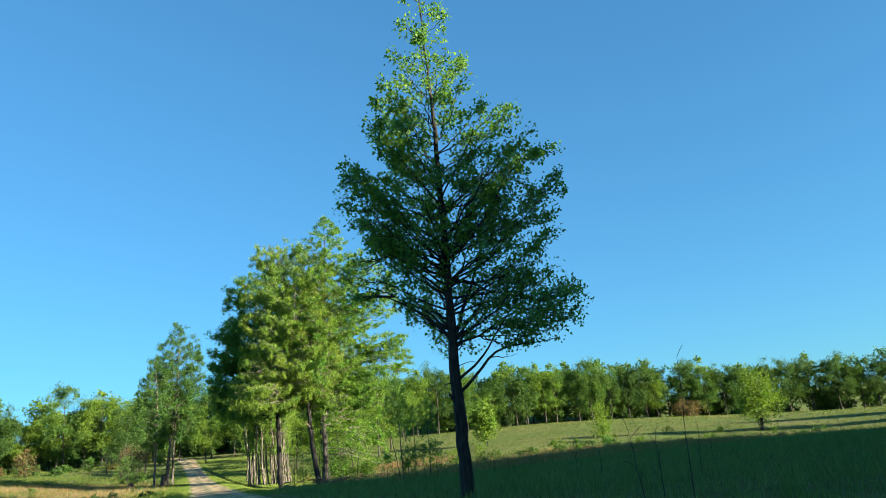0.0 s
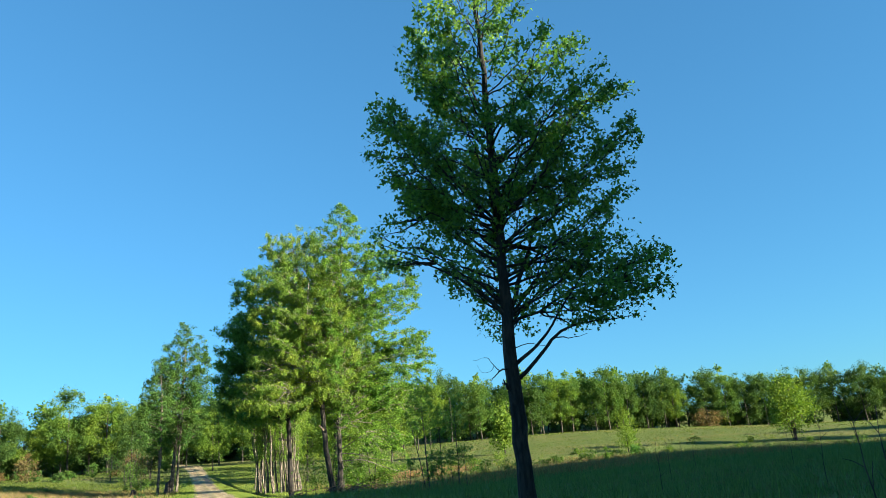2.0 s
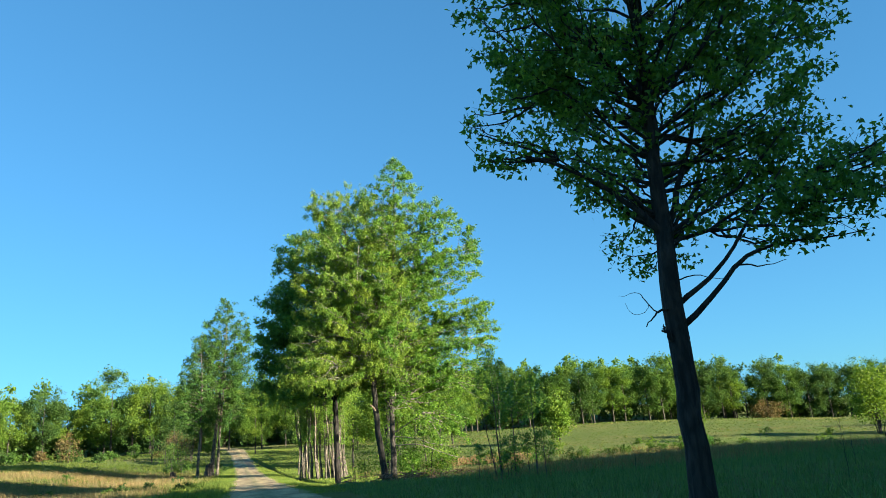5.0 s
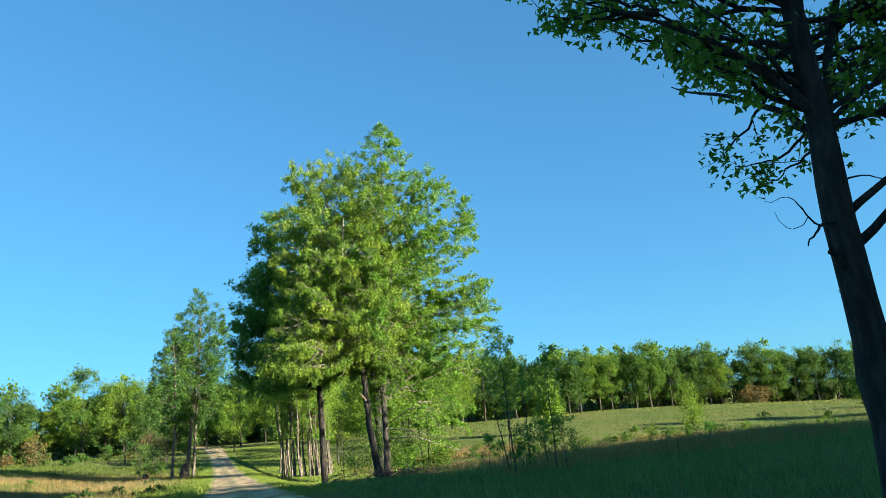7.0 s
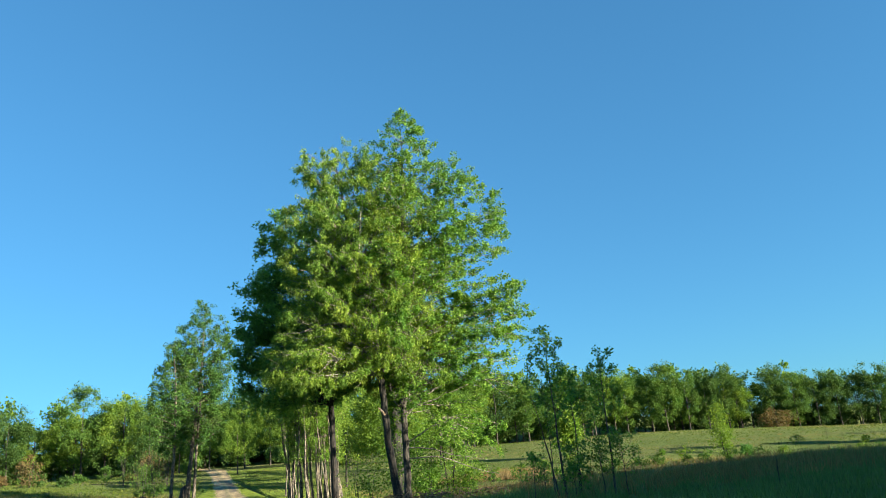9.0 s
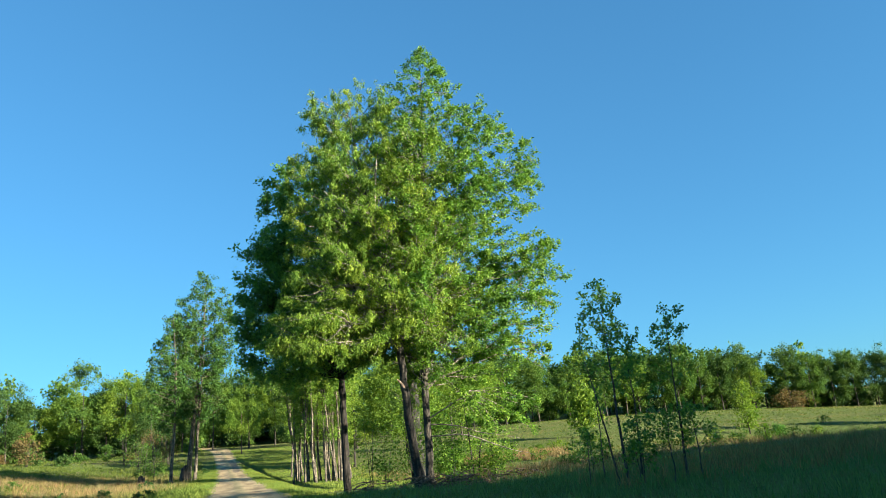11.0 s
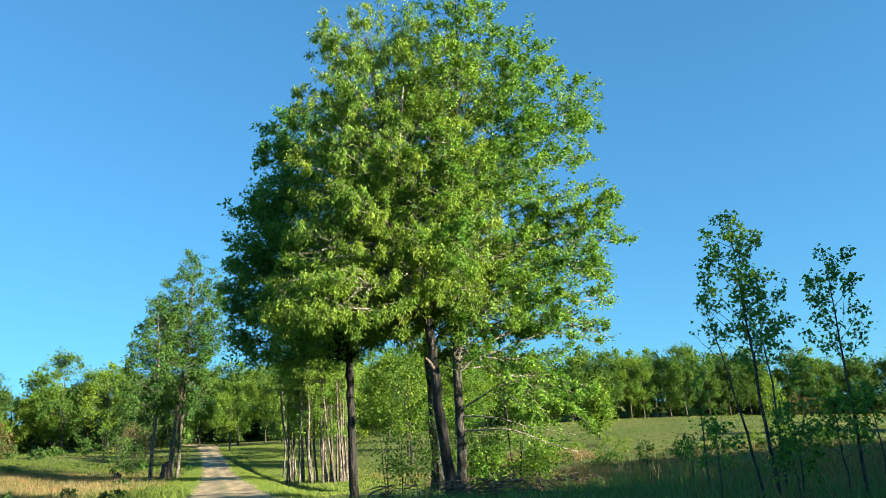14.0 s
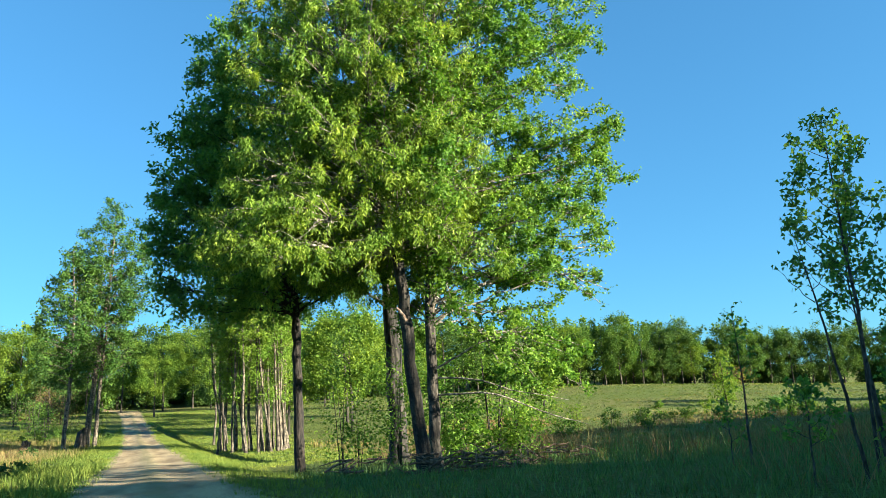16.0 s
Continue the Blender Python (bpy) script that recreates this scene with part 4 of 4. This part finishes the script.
# ---- woods ----
def wood_tree(seed, h, w, leaf, base=0.19, name="woodland_tree", clumps=150, per=72, size=0.29, lobes=32, clump_r=1.2):
    r = np.random.default_rng(seed)
    lo = h * base
    return tree(name, (0, 0, -500), "leafy woodland tree in fresh spring leaf", seed,
                [(-0.4, 0, 0, 0.28), (0.5, 0, 0, 0.22), (h * 0.5, r.uniform(-0.5, 0.5), 0, 0.13), (h * 0.78, 0, 0, 0.02)],
                [(lo, w * 0.35, w * 0.35, w * 0.35, w * 0.35), (lo + h * 0.2, w, w * 0.9, w, w * 0.9), (h * 0.65, w * r.uniform(0.8, 1), w, w * 0.9, w), (h * 0.87, w * 0.65, w * r.uniform(0.55, 0.8), w * 0.65, w * 0.65), (h, 0.6, 0.6, 0.6, 0.6)],
                [(0, 0, 0), (h, r.uniform(-0.8, 0.8), 0)], BARK_WOODS, leaf, clumps, per, clump_r, size, BROAD, limbs=12, first=lo * 0.8, droop=0.15, shell=0.45, flat=0.9, sides=6, group="woodland", twiggy=False, lobes=lobes, lobe_r=1.4, subs=6)


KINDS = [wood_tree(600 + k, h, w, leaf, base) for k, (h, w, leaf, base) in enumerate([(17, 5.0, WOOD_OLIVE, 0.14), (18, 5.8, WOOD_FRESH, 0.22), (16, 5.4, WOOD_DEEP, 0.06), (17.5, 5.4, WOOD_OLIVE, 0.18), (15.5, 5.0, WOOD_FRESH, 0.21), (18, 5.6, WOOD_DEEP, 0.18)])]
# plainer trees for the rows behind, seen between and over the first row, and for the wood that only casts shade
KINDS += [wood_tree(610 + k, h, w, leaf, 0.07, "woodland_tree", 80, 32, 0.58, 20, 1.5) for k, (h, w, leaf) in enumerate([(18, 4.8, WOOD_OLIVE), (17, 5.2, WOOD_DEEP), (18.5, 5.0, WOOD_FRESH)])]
KINDS += [wood_tree(620 + k, h, w, LEAF_WOODS, 0.16, "woodland_tree", 80, 18, 1.02, 0, 2.0) for k, (h, w) in enumerate([(17, 4.2), (18, 4.6), (19, 4.6)])]
BACK, SHADE = (6, 7, 8), (9, 10, 11)
rw = np.random.default_rng(77)
used = set()


def plant(x, y, k, scale, turn):
    m = pose(x, y, gz(x, y), 0, 0, turn)
    src = KINDS[k]
    ob = src if k not in used else copy_thing(src, m)
    used.add(k)
    ob.matrix_basis = m
    ob.scale = (scale, scale, scale * rw.uniform(0.92, 1.1))


def belt(points, rows, step, gap, lo=0.85, hi=1.12, kinds=(0, 1, 2, 3, 4, 5)):
    """Trees along a line of points, in rows one behind another."""
    pts = np.array(points, float)
    seg = np.r_[0, np.cumsum(np.linalg.norm(np.diff(pts, axis=0), axis=1))]
    for r in range(rows):
        for s in np.arange(0, seg[-1], step):
            s2 = s + rw.uniform(-0.4, 0.4) * step
            x, y = np.interp(s2, seg, pts[:, 0]), np.interp(s2, seg, pts[:, 1])
            plant(x + rw.uniform(-1.5, 1.5), y + r * gap + rw.uniform(-2, 2), int(rw.choice(kinds)), rw.uniform(lo, hi), rw.uniform(0, 360))


RIGHT_EDGE = [(30, 190), (60, 205), (115, 206), (130, 204)]
FAR_EDGE = [(134, 202), (160, 198), (190, 188), (212, 179)]
belt(RIGHT_EDGE, 1, 5.6, 0, 0.84, 1.02, (0, 3, 2, 5, 0, 2, 3, 1))
belt([(118, 213), (150, 209)], 1, 5.0, 0, 0.86, 0.98, BACK)
belt(FAR_EDGE[:2], 1, 5.6, 0, 0.82, 0.98, (0, 2, 5, 2, 3, 5))
belt(FAR_EDGE[1:], 1, 5.2, 0, 0.92, 1.04, (2, 5, 2, 5, 0))
belt([(x, y + 10) for x, y in FAR_EDGE], 1, 5.6, 0, 0.84, 1.02, BACK)
belt([(x, y + 9) for x, y in RIGHT_EDGE], 2, 5.4, 9, 0.9, 1.03, BACK)
LEFT_EDGE = [(-64, 188), (-60, 190), (-36, 200), (-16, 205)]
belt(LEFT_EDGE, 1, 5.8, 0, 0.78, 0.98, (3, 1, 5, 4, 1, 5, 4))
belt([(x, y + 10) for x, y in LEFT_EDGE], 2, 6.0, 10, 0.82, 0.97, BACK)
belt([(-12, 225), (10, 210), (30, 200)], 1, 6.0, 9)
belt([(-12, 234), (10, 219), (30, 209)], 1, 6.0, 9, 0.85, 1.1, BACK)
for x, y, k, sc in [(10, 118, 1, 0.68), (16, 116, 4, 0.86), (18, 128, 3, 0.86), (4.5, 132, 5, 0.68), (25, 132, 1, 0.72), (14, 150, 0, 0.85), (31, 150, 3, 0.72), (-3.8, 162, 4, 0.62), (38, 168, 1, 0.7), (22, 165, 2, 0.75), (8, 172, 3, 0.85), (-16, 190, 5, 0.85), (-35.5, 196, 3, 1.12), (-27.5, 197, 4, 1.1), (-3, 182, 4, 0.8), (-10, 188, 1, 0.74), (5, 184, 1, 0.8), (2, 190, 1, 0.9), (-20, 178, 2, 0.8)]:
    plant(x, y, k, sc, rw.uniform(0, 360))
# the wood behind the road's start, which shades the near meadow
belt([(20, -5), (34, 2), (44, 8), (50, 12)], 2, 3.8, -7, 1.08, 1.13, SHADE)
belt([(48, 11), (55, 14)], 2, 3.6, -7, 1.05, 1.1, SHADE)
belt([(58, 15), (70, 21)], 2, 3.8, -7, 0.93, 0.99, SHADE)
belt([(72, 22), (85, 31), (108, 32), (125, 28)], 2, 4.6, -7, 1.0, 1.08, SHADE)
# single trees farther along it, whose long shadows lie in bands across the far meadow
for x, y, sc in [(121, 73, 0.85), (139, 80, 0.9), (130, 62, 0.8)]:
    plant(x, y, SHADE[int(x) % 3], sc, rw.uniform(0, 360))


# ---- shrubs ----
def shrub(name, x, y, h, w, seed, leaf, label, n=40, per=60, size=0.14, shape=DIAMOND, stems=4, category="shrub", low=0.1, group="", thick=0.007):
    """Several stems from one foot under a loose mass of leaves."""
    rng = np.random.default_rng(seed)
    root = tagged(new(name), label, category, group)
    root.location = (x, y, gz(x, y))
    tips = rng.uniform(-0.6, 0.6, (stems, 2)) * w
    for tx, ty in tips:
        tubes("stem", [(wobble(rng, bezier((tx * 0.12, ty * 0.12, -0.1), (tx * 0.4, ty * 0.4, h * 0.5), (tx, ty, h * rng.uniform(0.75, 0.98)), 7), 0.02), np.linspace(0.012 + thick * h, 0.006, 7))], 5, BARK_GREY, root)
    clumps = crown_points(rng, n, [(h * low, w * 0.5, w * 0.5, w * 0.5, w * 0.5), (h * 0.4, w, w, w, w), (h * 0.75, w * 0.75, w * 0.75, w * 0.75, w * 0.75), (h, w * 0.2, w * 0.2, w * 0.2, w * 0.2)], [(0, 0, 0), (h, 0, 0)], 0.1)
    leaf_mesh("foliage", rng, spread(rng, clumps, per, 0.16 * (h + w)), size, shape, leaf, root, 0.2, 0.15)
    return root


for k, (x, y, h, w) in enumerate([(10.2, 65.4, 4.4, 1.5), (9.3, 67.0, 3.8, 1.4), (7.6, 68.2, 4.8, 1.3), (9.0, 64.9, 2.0, 1.0), (11.4, 65.8, 2.8, 1.1)]):
    shrub("understory_shrub", x, y, h, w, 700 + k, LEAF_ELM, "leafy green understory shrub at the foot of trees", 40, 55, 0.135, group="understory")
for k, (x, y, h, w) in enumerate([(5.4, 68.2, 3.8, 1.1), (6.3, 69.4, 3.2, 1.0)]):
    shrub("thin_shrub", x, y, h, w, 712 + k, LEAF_ELM, "thin sparse shrub of upright stems", 18, 30, 0.14, stems=3, group="understory", thick=0.002)
for k, (x, y, h) in enumerate([(-15.4, 137, 4.2), (-16.2, 152, 5.5), (-15.6, 158, 5.0), (-17, 143, 4.4), (-13.8, 149, 5.2), (-12.8, 126, 3.4), (-21, 156, 5.0), (-18.6, 160, 5.6)]):
    shrub("thin_shrub", x, y, h, 1.3, 960 + k, LEAF_RED if k % 3 == 1 else WOOD_OLIVE, "thin brownish many-stemmed brush before the woods", 20, 26, 0.22, stems=7, group="brush", thick=0.006)
shrub("cedar_bush", 48.5, 94.2, 1.7, 0.6, 720, LEAF_DARK, "small dense dark green bush in the meadow", 40, 50, 0.16)
shrub("sapling_clump", 82, 106, 9.4, 3.0, 721, WOOD_FRESH, "clump of many-stemmed pale green saplings", 110, 60, 0.3, BROAD, 12, low=0.22)
shrub("sapling_clump", 44, 130, 8.0, 1.7, 722, WOOD_FRESH, "upright pale green clump at the wood's edge", 60, 60, 0.35, BROAD, 6)
shrub("field_sapling", 56.0, 109.8, 6.7, 1.1, 723, WOOD_FRESH, "slim green sapling alone in the meadow", 44, 44, 0.22, BROAD, 3)
shrub("russet_bush", -33, 150, 4.6, 1.8, 724, LEAF_RED, "russet-leaved bush before the woods", 30, 40, 0.26, BROAD, 4)
shrub("russet_bush", 130, 199, 5.6, 4.6, 725, LEAF_RED, "russet budding tree at the wood's edge", 60, 40, 0.36, BROAD, 9)
rs = np.random.default_rng(90)
for k in range(44):
    x, y = rs.uniform(20, 52) + 26 * (k % 3 == 0), rs.uniform(80, 98) + rs.uniform(0, 30) * (k % 2)
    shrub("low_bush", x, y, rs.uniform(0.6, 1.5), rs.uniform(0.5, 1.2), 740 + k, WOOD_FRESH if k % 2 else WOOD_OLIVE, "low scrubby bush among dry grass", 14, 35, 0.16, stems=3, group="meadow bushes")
for k in range(15):
    x, y = rs.uniform(-30, -6.5), rs.uniform(76, 140)
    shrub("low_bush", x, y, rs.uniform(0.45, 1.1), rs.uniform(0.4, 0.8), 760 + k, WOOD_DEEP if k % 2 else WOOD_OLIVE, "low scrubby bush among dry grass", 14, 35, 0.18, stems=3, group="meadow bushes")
for k in range(12):
    x, y = -13.5 - 34 * (k + rs.uniform(-0.5, 0.5)) / 12, rs.uniform(148, 172)
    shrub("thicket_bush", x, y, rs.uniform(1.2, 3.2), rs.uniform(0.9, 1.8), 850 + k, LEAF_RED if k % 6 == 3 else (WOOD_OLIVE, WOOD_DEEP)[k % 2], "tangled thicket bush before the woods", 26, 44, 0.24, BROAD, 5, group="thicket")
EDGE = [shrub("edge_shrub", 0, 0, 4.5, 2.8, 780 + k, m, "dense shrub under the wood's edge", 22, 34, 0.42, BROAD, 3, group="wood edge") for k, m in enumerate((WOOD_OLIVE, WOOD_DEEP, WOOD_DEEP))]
spots = [(rs.uniform(28, 200), 0) for _ in range(84)] + [(rs.uniform(-80, -14), 1) for _ in range(40)] + [(rs.uniform(-20, 26), 2) for _ in range(46)]
for k, (x, side) in enumerate(spots):
    y = (np.interp(x, [30, 60, 115, 134, 160, 190, 230], [190, 205, 206, 202, 198, 188, 170]) if side == 0 else np.interp(x, [-100, -60, -36, -16, -15, 26], [175, 190, 200, 205, 212, 196])) + rs.uniform(6, 26)
    m = pose(x, y, gz(x, y), 0, 0, rs.uniform(0, 360))
    ob = EDGE[k] if k < 3 else copy_thing(EDGE[k % 3], m)
    ob.matrix_basis = m
    ob.scale = (rs.uniform(0.8, 1.5),) * 3


# ---- grass ----
def grass(name, n, xlo, xhi, ylo, yhi, h, width, mat, seed, label, keep=None, lean=0.35, simple=False):
    """Single tapering blades over a stretch of ground, in loose tufts."""
    rng = np.random.default_rng(seed)
    tufts = np.stack([rng.uniform(xlo, xhi, n // 7), rng.uniform(ylo, yhi, n // 7)], 1)
    if keep is not None:
        tufts = tufts[keep(tufts[:, 0], tufts[:, 1], rng.uniform(0, 1, len(tufts)))]
    xy = np.repeat(tufts, 7, 0)
    xy = xy + rng.normal(size=xy.shape) * 0.10
    m = len(xy)
    base = np.column_stack([xy, ground_z(xy[:, 0], xy[:, 1]) - 0.03])
    tall = h * np.repeat(rng.uniform(0.5, 1.4, len(tufts)), 7) * rng.uniform(0.6, 1.2, m)
    a = rng.uniform(0, 2 * math.pi, m)
    side = np.column_stack([np.cos(a), np.sin(a), np.zeros(m)]) * (width * rng.uniform(0.6, 1.3, m))[:, None]
    tip = rng.normal(size=(m, 3)) * [lean, lean, 0] * tall[:, None]
    mid = base + tip * 0.3 + np.column_stack([np.zeros((m, 2)), tall * 0.6])
    end = base + tip + np.column_stack([np.zeros((m, 2)), tall])
    if simple:
        v = np.stack([base - side, base + side, end], 1)
        return tagged(link_mesh(name, v.reshape(-1, 3), np.full(m, 3), mat), label, "grass", kind="stuff")
    v = np.stack([base - side, base + side, mid + side * 0.7, end, mid - side * 0.7], 1)
    ob = link_mesh(name, v.reshape(-1, 3), np.full(m, 5), mat)
    return tagged(ob, label, "grass", kind="stuff")


def off_road(gap, edge=0.4):
    return lambda x, y, u: np.abs(x - road_x(y)) > gap + edge * u


grass("verge_grass", 130000, -9, 7, 52, 130, 0.17, 0.014, VERGE, 801, "fresh green grass along the road verge", lambda x, y, u: (np.abs(x - road_x(y)) > road_half(y) - 0.25 + 0.5 * u) & (u < 1.4 - 0.22 * np.abs(x - road_x(y))), simple=True)
grass("verge_grass", 170000, -7, 14, 80, 176, 0.11, 0.036, VERGE, 812, "short lush grass beside the far road", lambda x, y, u: (x - road_x(y) > -4.5 - 1.5 * u) & (np.abs(x - road_x(y)) > road_half(y) - 0.3 + 0.5 * u) & (x - road_x(y) < 11 + 4 * u), simple=True)
grass("verge_grass", 26000, -7, -1.5, 48, 84, 0.42, 0.012, VERGE, 813, "tall fresh grass tufts at the road's edge", lambda x, y, u: (x - road_x(y) < -2.1 - 0.5 * u) & (np.sin(x * 1.1 + 0.5) * np.sin(y * 0.7) + 1.2 * u > 0.7))
grass("meadow_grass", 26000, 6, 42, 14, 74, 0.6, 0.012, SHADE_GRASS, 814, "taller tufts of weeds in the shaded meadow", lambda x, y, u: np.sin(x * 0.33 + 1.5 * np.sin(y * 0.21)) * np.sin(y * 0.27 + 1) + 0.9 * u > 0.75, simple=True)
grass("meadow_grass", 130000, 3.5, 42, 9, 70, 0.26, 0.014, SHADE_GRASS, 802, "long green meadow grass in shade", lambda x, y, u: (np.abs(x - road_x(y)) > 3 + 0.4 * u) & (((x - 8.3) / 2.6) ** 2 + ((y - 61.8) / 2.0) ** 2 > 0.6 + 0.6 * u), simple=True)
grass("meadow_grass", 52000, -42, -3.5, 60, 150, 0.34, 0.028, GRASS, 803, "tufty green meadow grass in evening sun", off_road(3.0), simple=True)
grass("dry_grass", 62000, -36, -5.5, 66, 128, 0.55, 0.02, RUST, 804, "tall dry reddish-brown grass", lambda x, y, u: (np.sin(x * 0.21 + 1) * np.sin(y * 0.16) + 1.3 * u > 0.25) & (x - road_x(y) < -6 - 6 * u), simple=True)
grass("dry_grass", 118000, -34, -4.5, 54, 128, 0.45, 0.016, STRAW, 810, "dry straw-coloured grass in the sunlit field", lambda x, y, u: (x - road_x(y) < -3.5 - 5 * u) & (np.sin(x * 0.17 + 2) * np.sin(y * 0.12 + 1) + 1.2 * u > 0.3), simple=True)
grass("dry_grass", 16000, 9, 60, 56, 104, 0.42, 0.014, STRAW, 805, "tall dry straw-coloured grass", lambda x, y, u: np.sin(x * 0.17) * np.sin(y * 0.13 + 2) + u > 0.8)
grass("dry_grass", 52000, 10, 46, 48, 86, 0.55, 0.013, RUST, 809, "thin reddish-brown dry stalks in the shaded meadow", lambda x, y, u: np.sin(x * 0.13 + 1) * np.sin(y * 0.19) + 1.4 * u > 0.7, simple=True)
grass("dry_grass", 24000, 16, 32, 94, 114, 0.55, 0.03, RUST, 811, "patch of orange-brown dry grass in the meadow", lambda x, y, u: ((x - 24) / 7) ** 2 + ((y - 104) / 8) ** 2 < 1.1 * u, simple=True)
grass("field_grass", 110000, 6, 150, 70, 215, 0.13, 0.06, GRASS, 806, "sunlit grass of the far meadow", simple=True)
grass("field_grass", 40000, -60, -6, 90, 205, 0.22, 0.06, GRASS, 807, "sunlit grass of the far meadow", lambda x, y, u: np.abs(x - road_x(y)) > 3, simple=True)
grass("field_straw", 40000, 15, 150, 80, 210, 0.2, 0.03, STRAW, 808, "dry seed stalks in the far meadow", lambda x, y, u: np.sin(x * 0.08 + 2) * np.sin(y * 0.11) + u > 0.9, simple=True)


# ---- brush pile and stump ----
def brush_pile(x, y, seed, n, w):
    rng = np.random.default_rng(seed)
    root = tagged(new("brush_pile"), "heap of dead brown sticks at the trunks' foot", "brush pile")
    root.location = (x, y, gz(x, y))
    for _ in range(n):
        a, l = rng.uniform(0, math.pi), rng.uniform(0.5, 1.6)
        c = np.array([rng.uniform(-w, w), rng.uniform(-0.6, 0.6), rng.uniform(0.0, 0.55)])
        d = np.array([math.cos(a), 0.5 * math.sin(a), rng.uniform(-0.1, 0.45)]) * l / 2
        pts = wobble(rng, np.linspace(c - d, c + d, 6), 0.03)
        pts[:, 2] = np.maximum(pts[:, 2], 0.0)
        tubes("stick", [(pts, np.linspace(rng.uniform(0.018, 0.05), 0.01, 6))], 5, BARK_STICK, root)
    return root


brush_pile(8.3, 62.0, 901, 90, 2.0)
brush_pile(5.2, 63.0, 902, 14, 1.0)
brush_pile(11.6, 63.2, 903, 16, 1.2)


def stump(x, y, h, r, seed):
    """A broken stub: a flared tube with a ragged rim and a hollow top."""
    rng = np.random.default_rng(seed)
    root = tagged(new("stump"), "broken weathered tree stump beside the roadside trees", "stump")
    root.location = (x, y, gz(x, y))
    bm, n, rings = bmesh.new(), 14, []
    for z, f in ((-0.2, 1.35), (0.1, 1.15), (0.5 * h, 1.0), (0.85 * h, 0.95), (h, 0.85), (0.8 * h, 0.6)):
        ring = []
        for k in range(n):
            a = 2 * math.pi * k / n
            rag = rng.uniform(-0.18, 0.12) * h if z == h else 0
            q = r * f * (1 + 0.12 * math.sin(3 * a + seed) + rng.uniform(-0.05, 0.05))
            ring.append(bm.verts.new((q * math.cos(a) + 0.15 * z, q * math.sin(a), z + rag)))
        rings.append(ring)
    for lo, hi in zip(rings, rings[1:]):
        for k in range(n):
            bm.faces.new((lo[k], lo[(k + 1) % n], hi[(k + 1) % n], hi[k]))
    bm.faces.new(rings[-1])
    part("stub", bm, BARK_DARK, root)
    return root


stump(-8.35, 114.1, 1.6, 0.42, 905)
stump(-12.4, 113.0, 0.9, 0.35, 906)


# ---- tall dead weed stalks in the near meadow ----
rk = np.random.default_rng(930)
spots = [(8.4, 13.3, 2.9), (7.0, 12.6, 1.7), (7.6, 13.0, 1.5)] + [(rk.uniform(10, 24), rk.uniform(20, 46), rk.uniform(0.9, 1.7)) for _ in range(6)] + [(40.3, 71.9, 2.6), (39.9, 69.8, 1.4)]
for x, y, h in spots:
    weed = tagged(new("weed_stalk"), "tall dead weed stalk with few twigs", "weed", "weeds")
    weed.location = (x, y, gz(x, y))
    ln = rk.uniform(-0.2, 0.2)
    main = wobble(rk, bezier((0, 0, -0.05), (ln * 0.3, 0, h * 0.5), (ln, 0.05, h), 8), 0.012)
    tubes("stalk", [(main, np.linspace(0.012, 0.004, 8))], 5, BARK_DARK, weed)
    for j in range(5):
        a = main[3 + j % 5]
        b = a + np.array([rk.uniform(-0.25, 0.25), rk.uniform(-0.2, 0.2), rk.uniform(0.1, 0.35)])
        tubes("twig", [(np.stack([a, (a + b) / 2 + [0, 0, 0.02], b]), np.array([0.006, 0.005, 0.003]))], 4, BARK_DARK, weed)


# ---- single leaves on the sweetgum's nearest boughs ----
gum = bpy.data.objects["sweetgum_tree"]
star = bpy.data.meshes.new("leaf")
star.from_pydata([(x * 0.125, y * 0.125, 0.011 * math.sin(9 * x)) for x, y in STAR], [], [tuple(range(10))])
star.materials.append(LEAF_GUM)
rl = np.random.default_rng(940)
low = crown_points(rl, 74, [(6.4, 1.0, 3.6, 0.5, 1.0), (7.6, 2.0, 4.2, 0.9, 1.2), (9.0, 2.8, 4.4, 1.8, 1.6)], [(0, 0, 0), (19, 0, -0.6)], 0.9)
for c in low:
    for _ in range(4):
        q = c + rl.normal(size=3) * 0.14
        leaf = new("leaf", star)
        leaf.parent = gum
        leaf.matrix_basis = pose(*q, rl.uniform(-160, -60), rl.uniform(-50, 50), rl.uniform(0, 360))
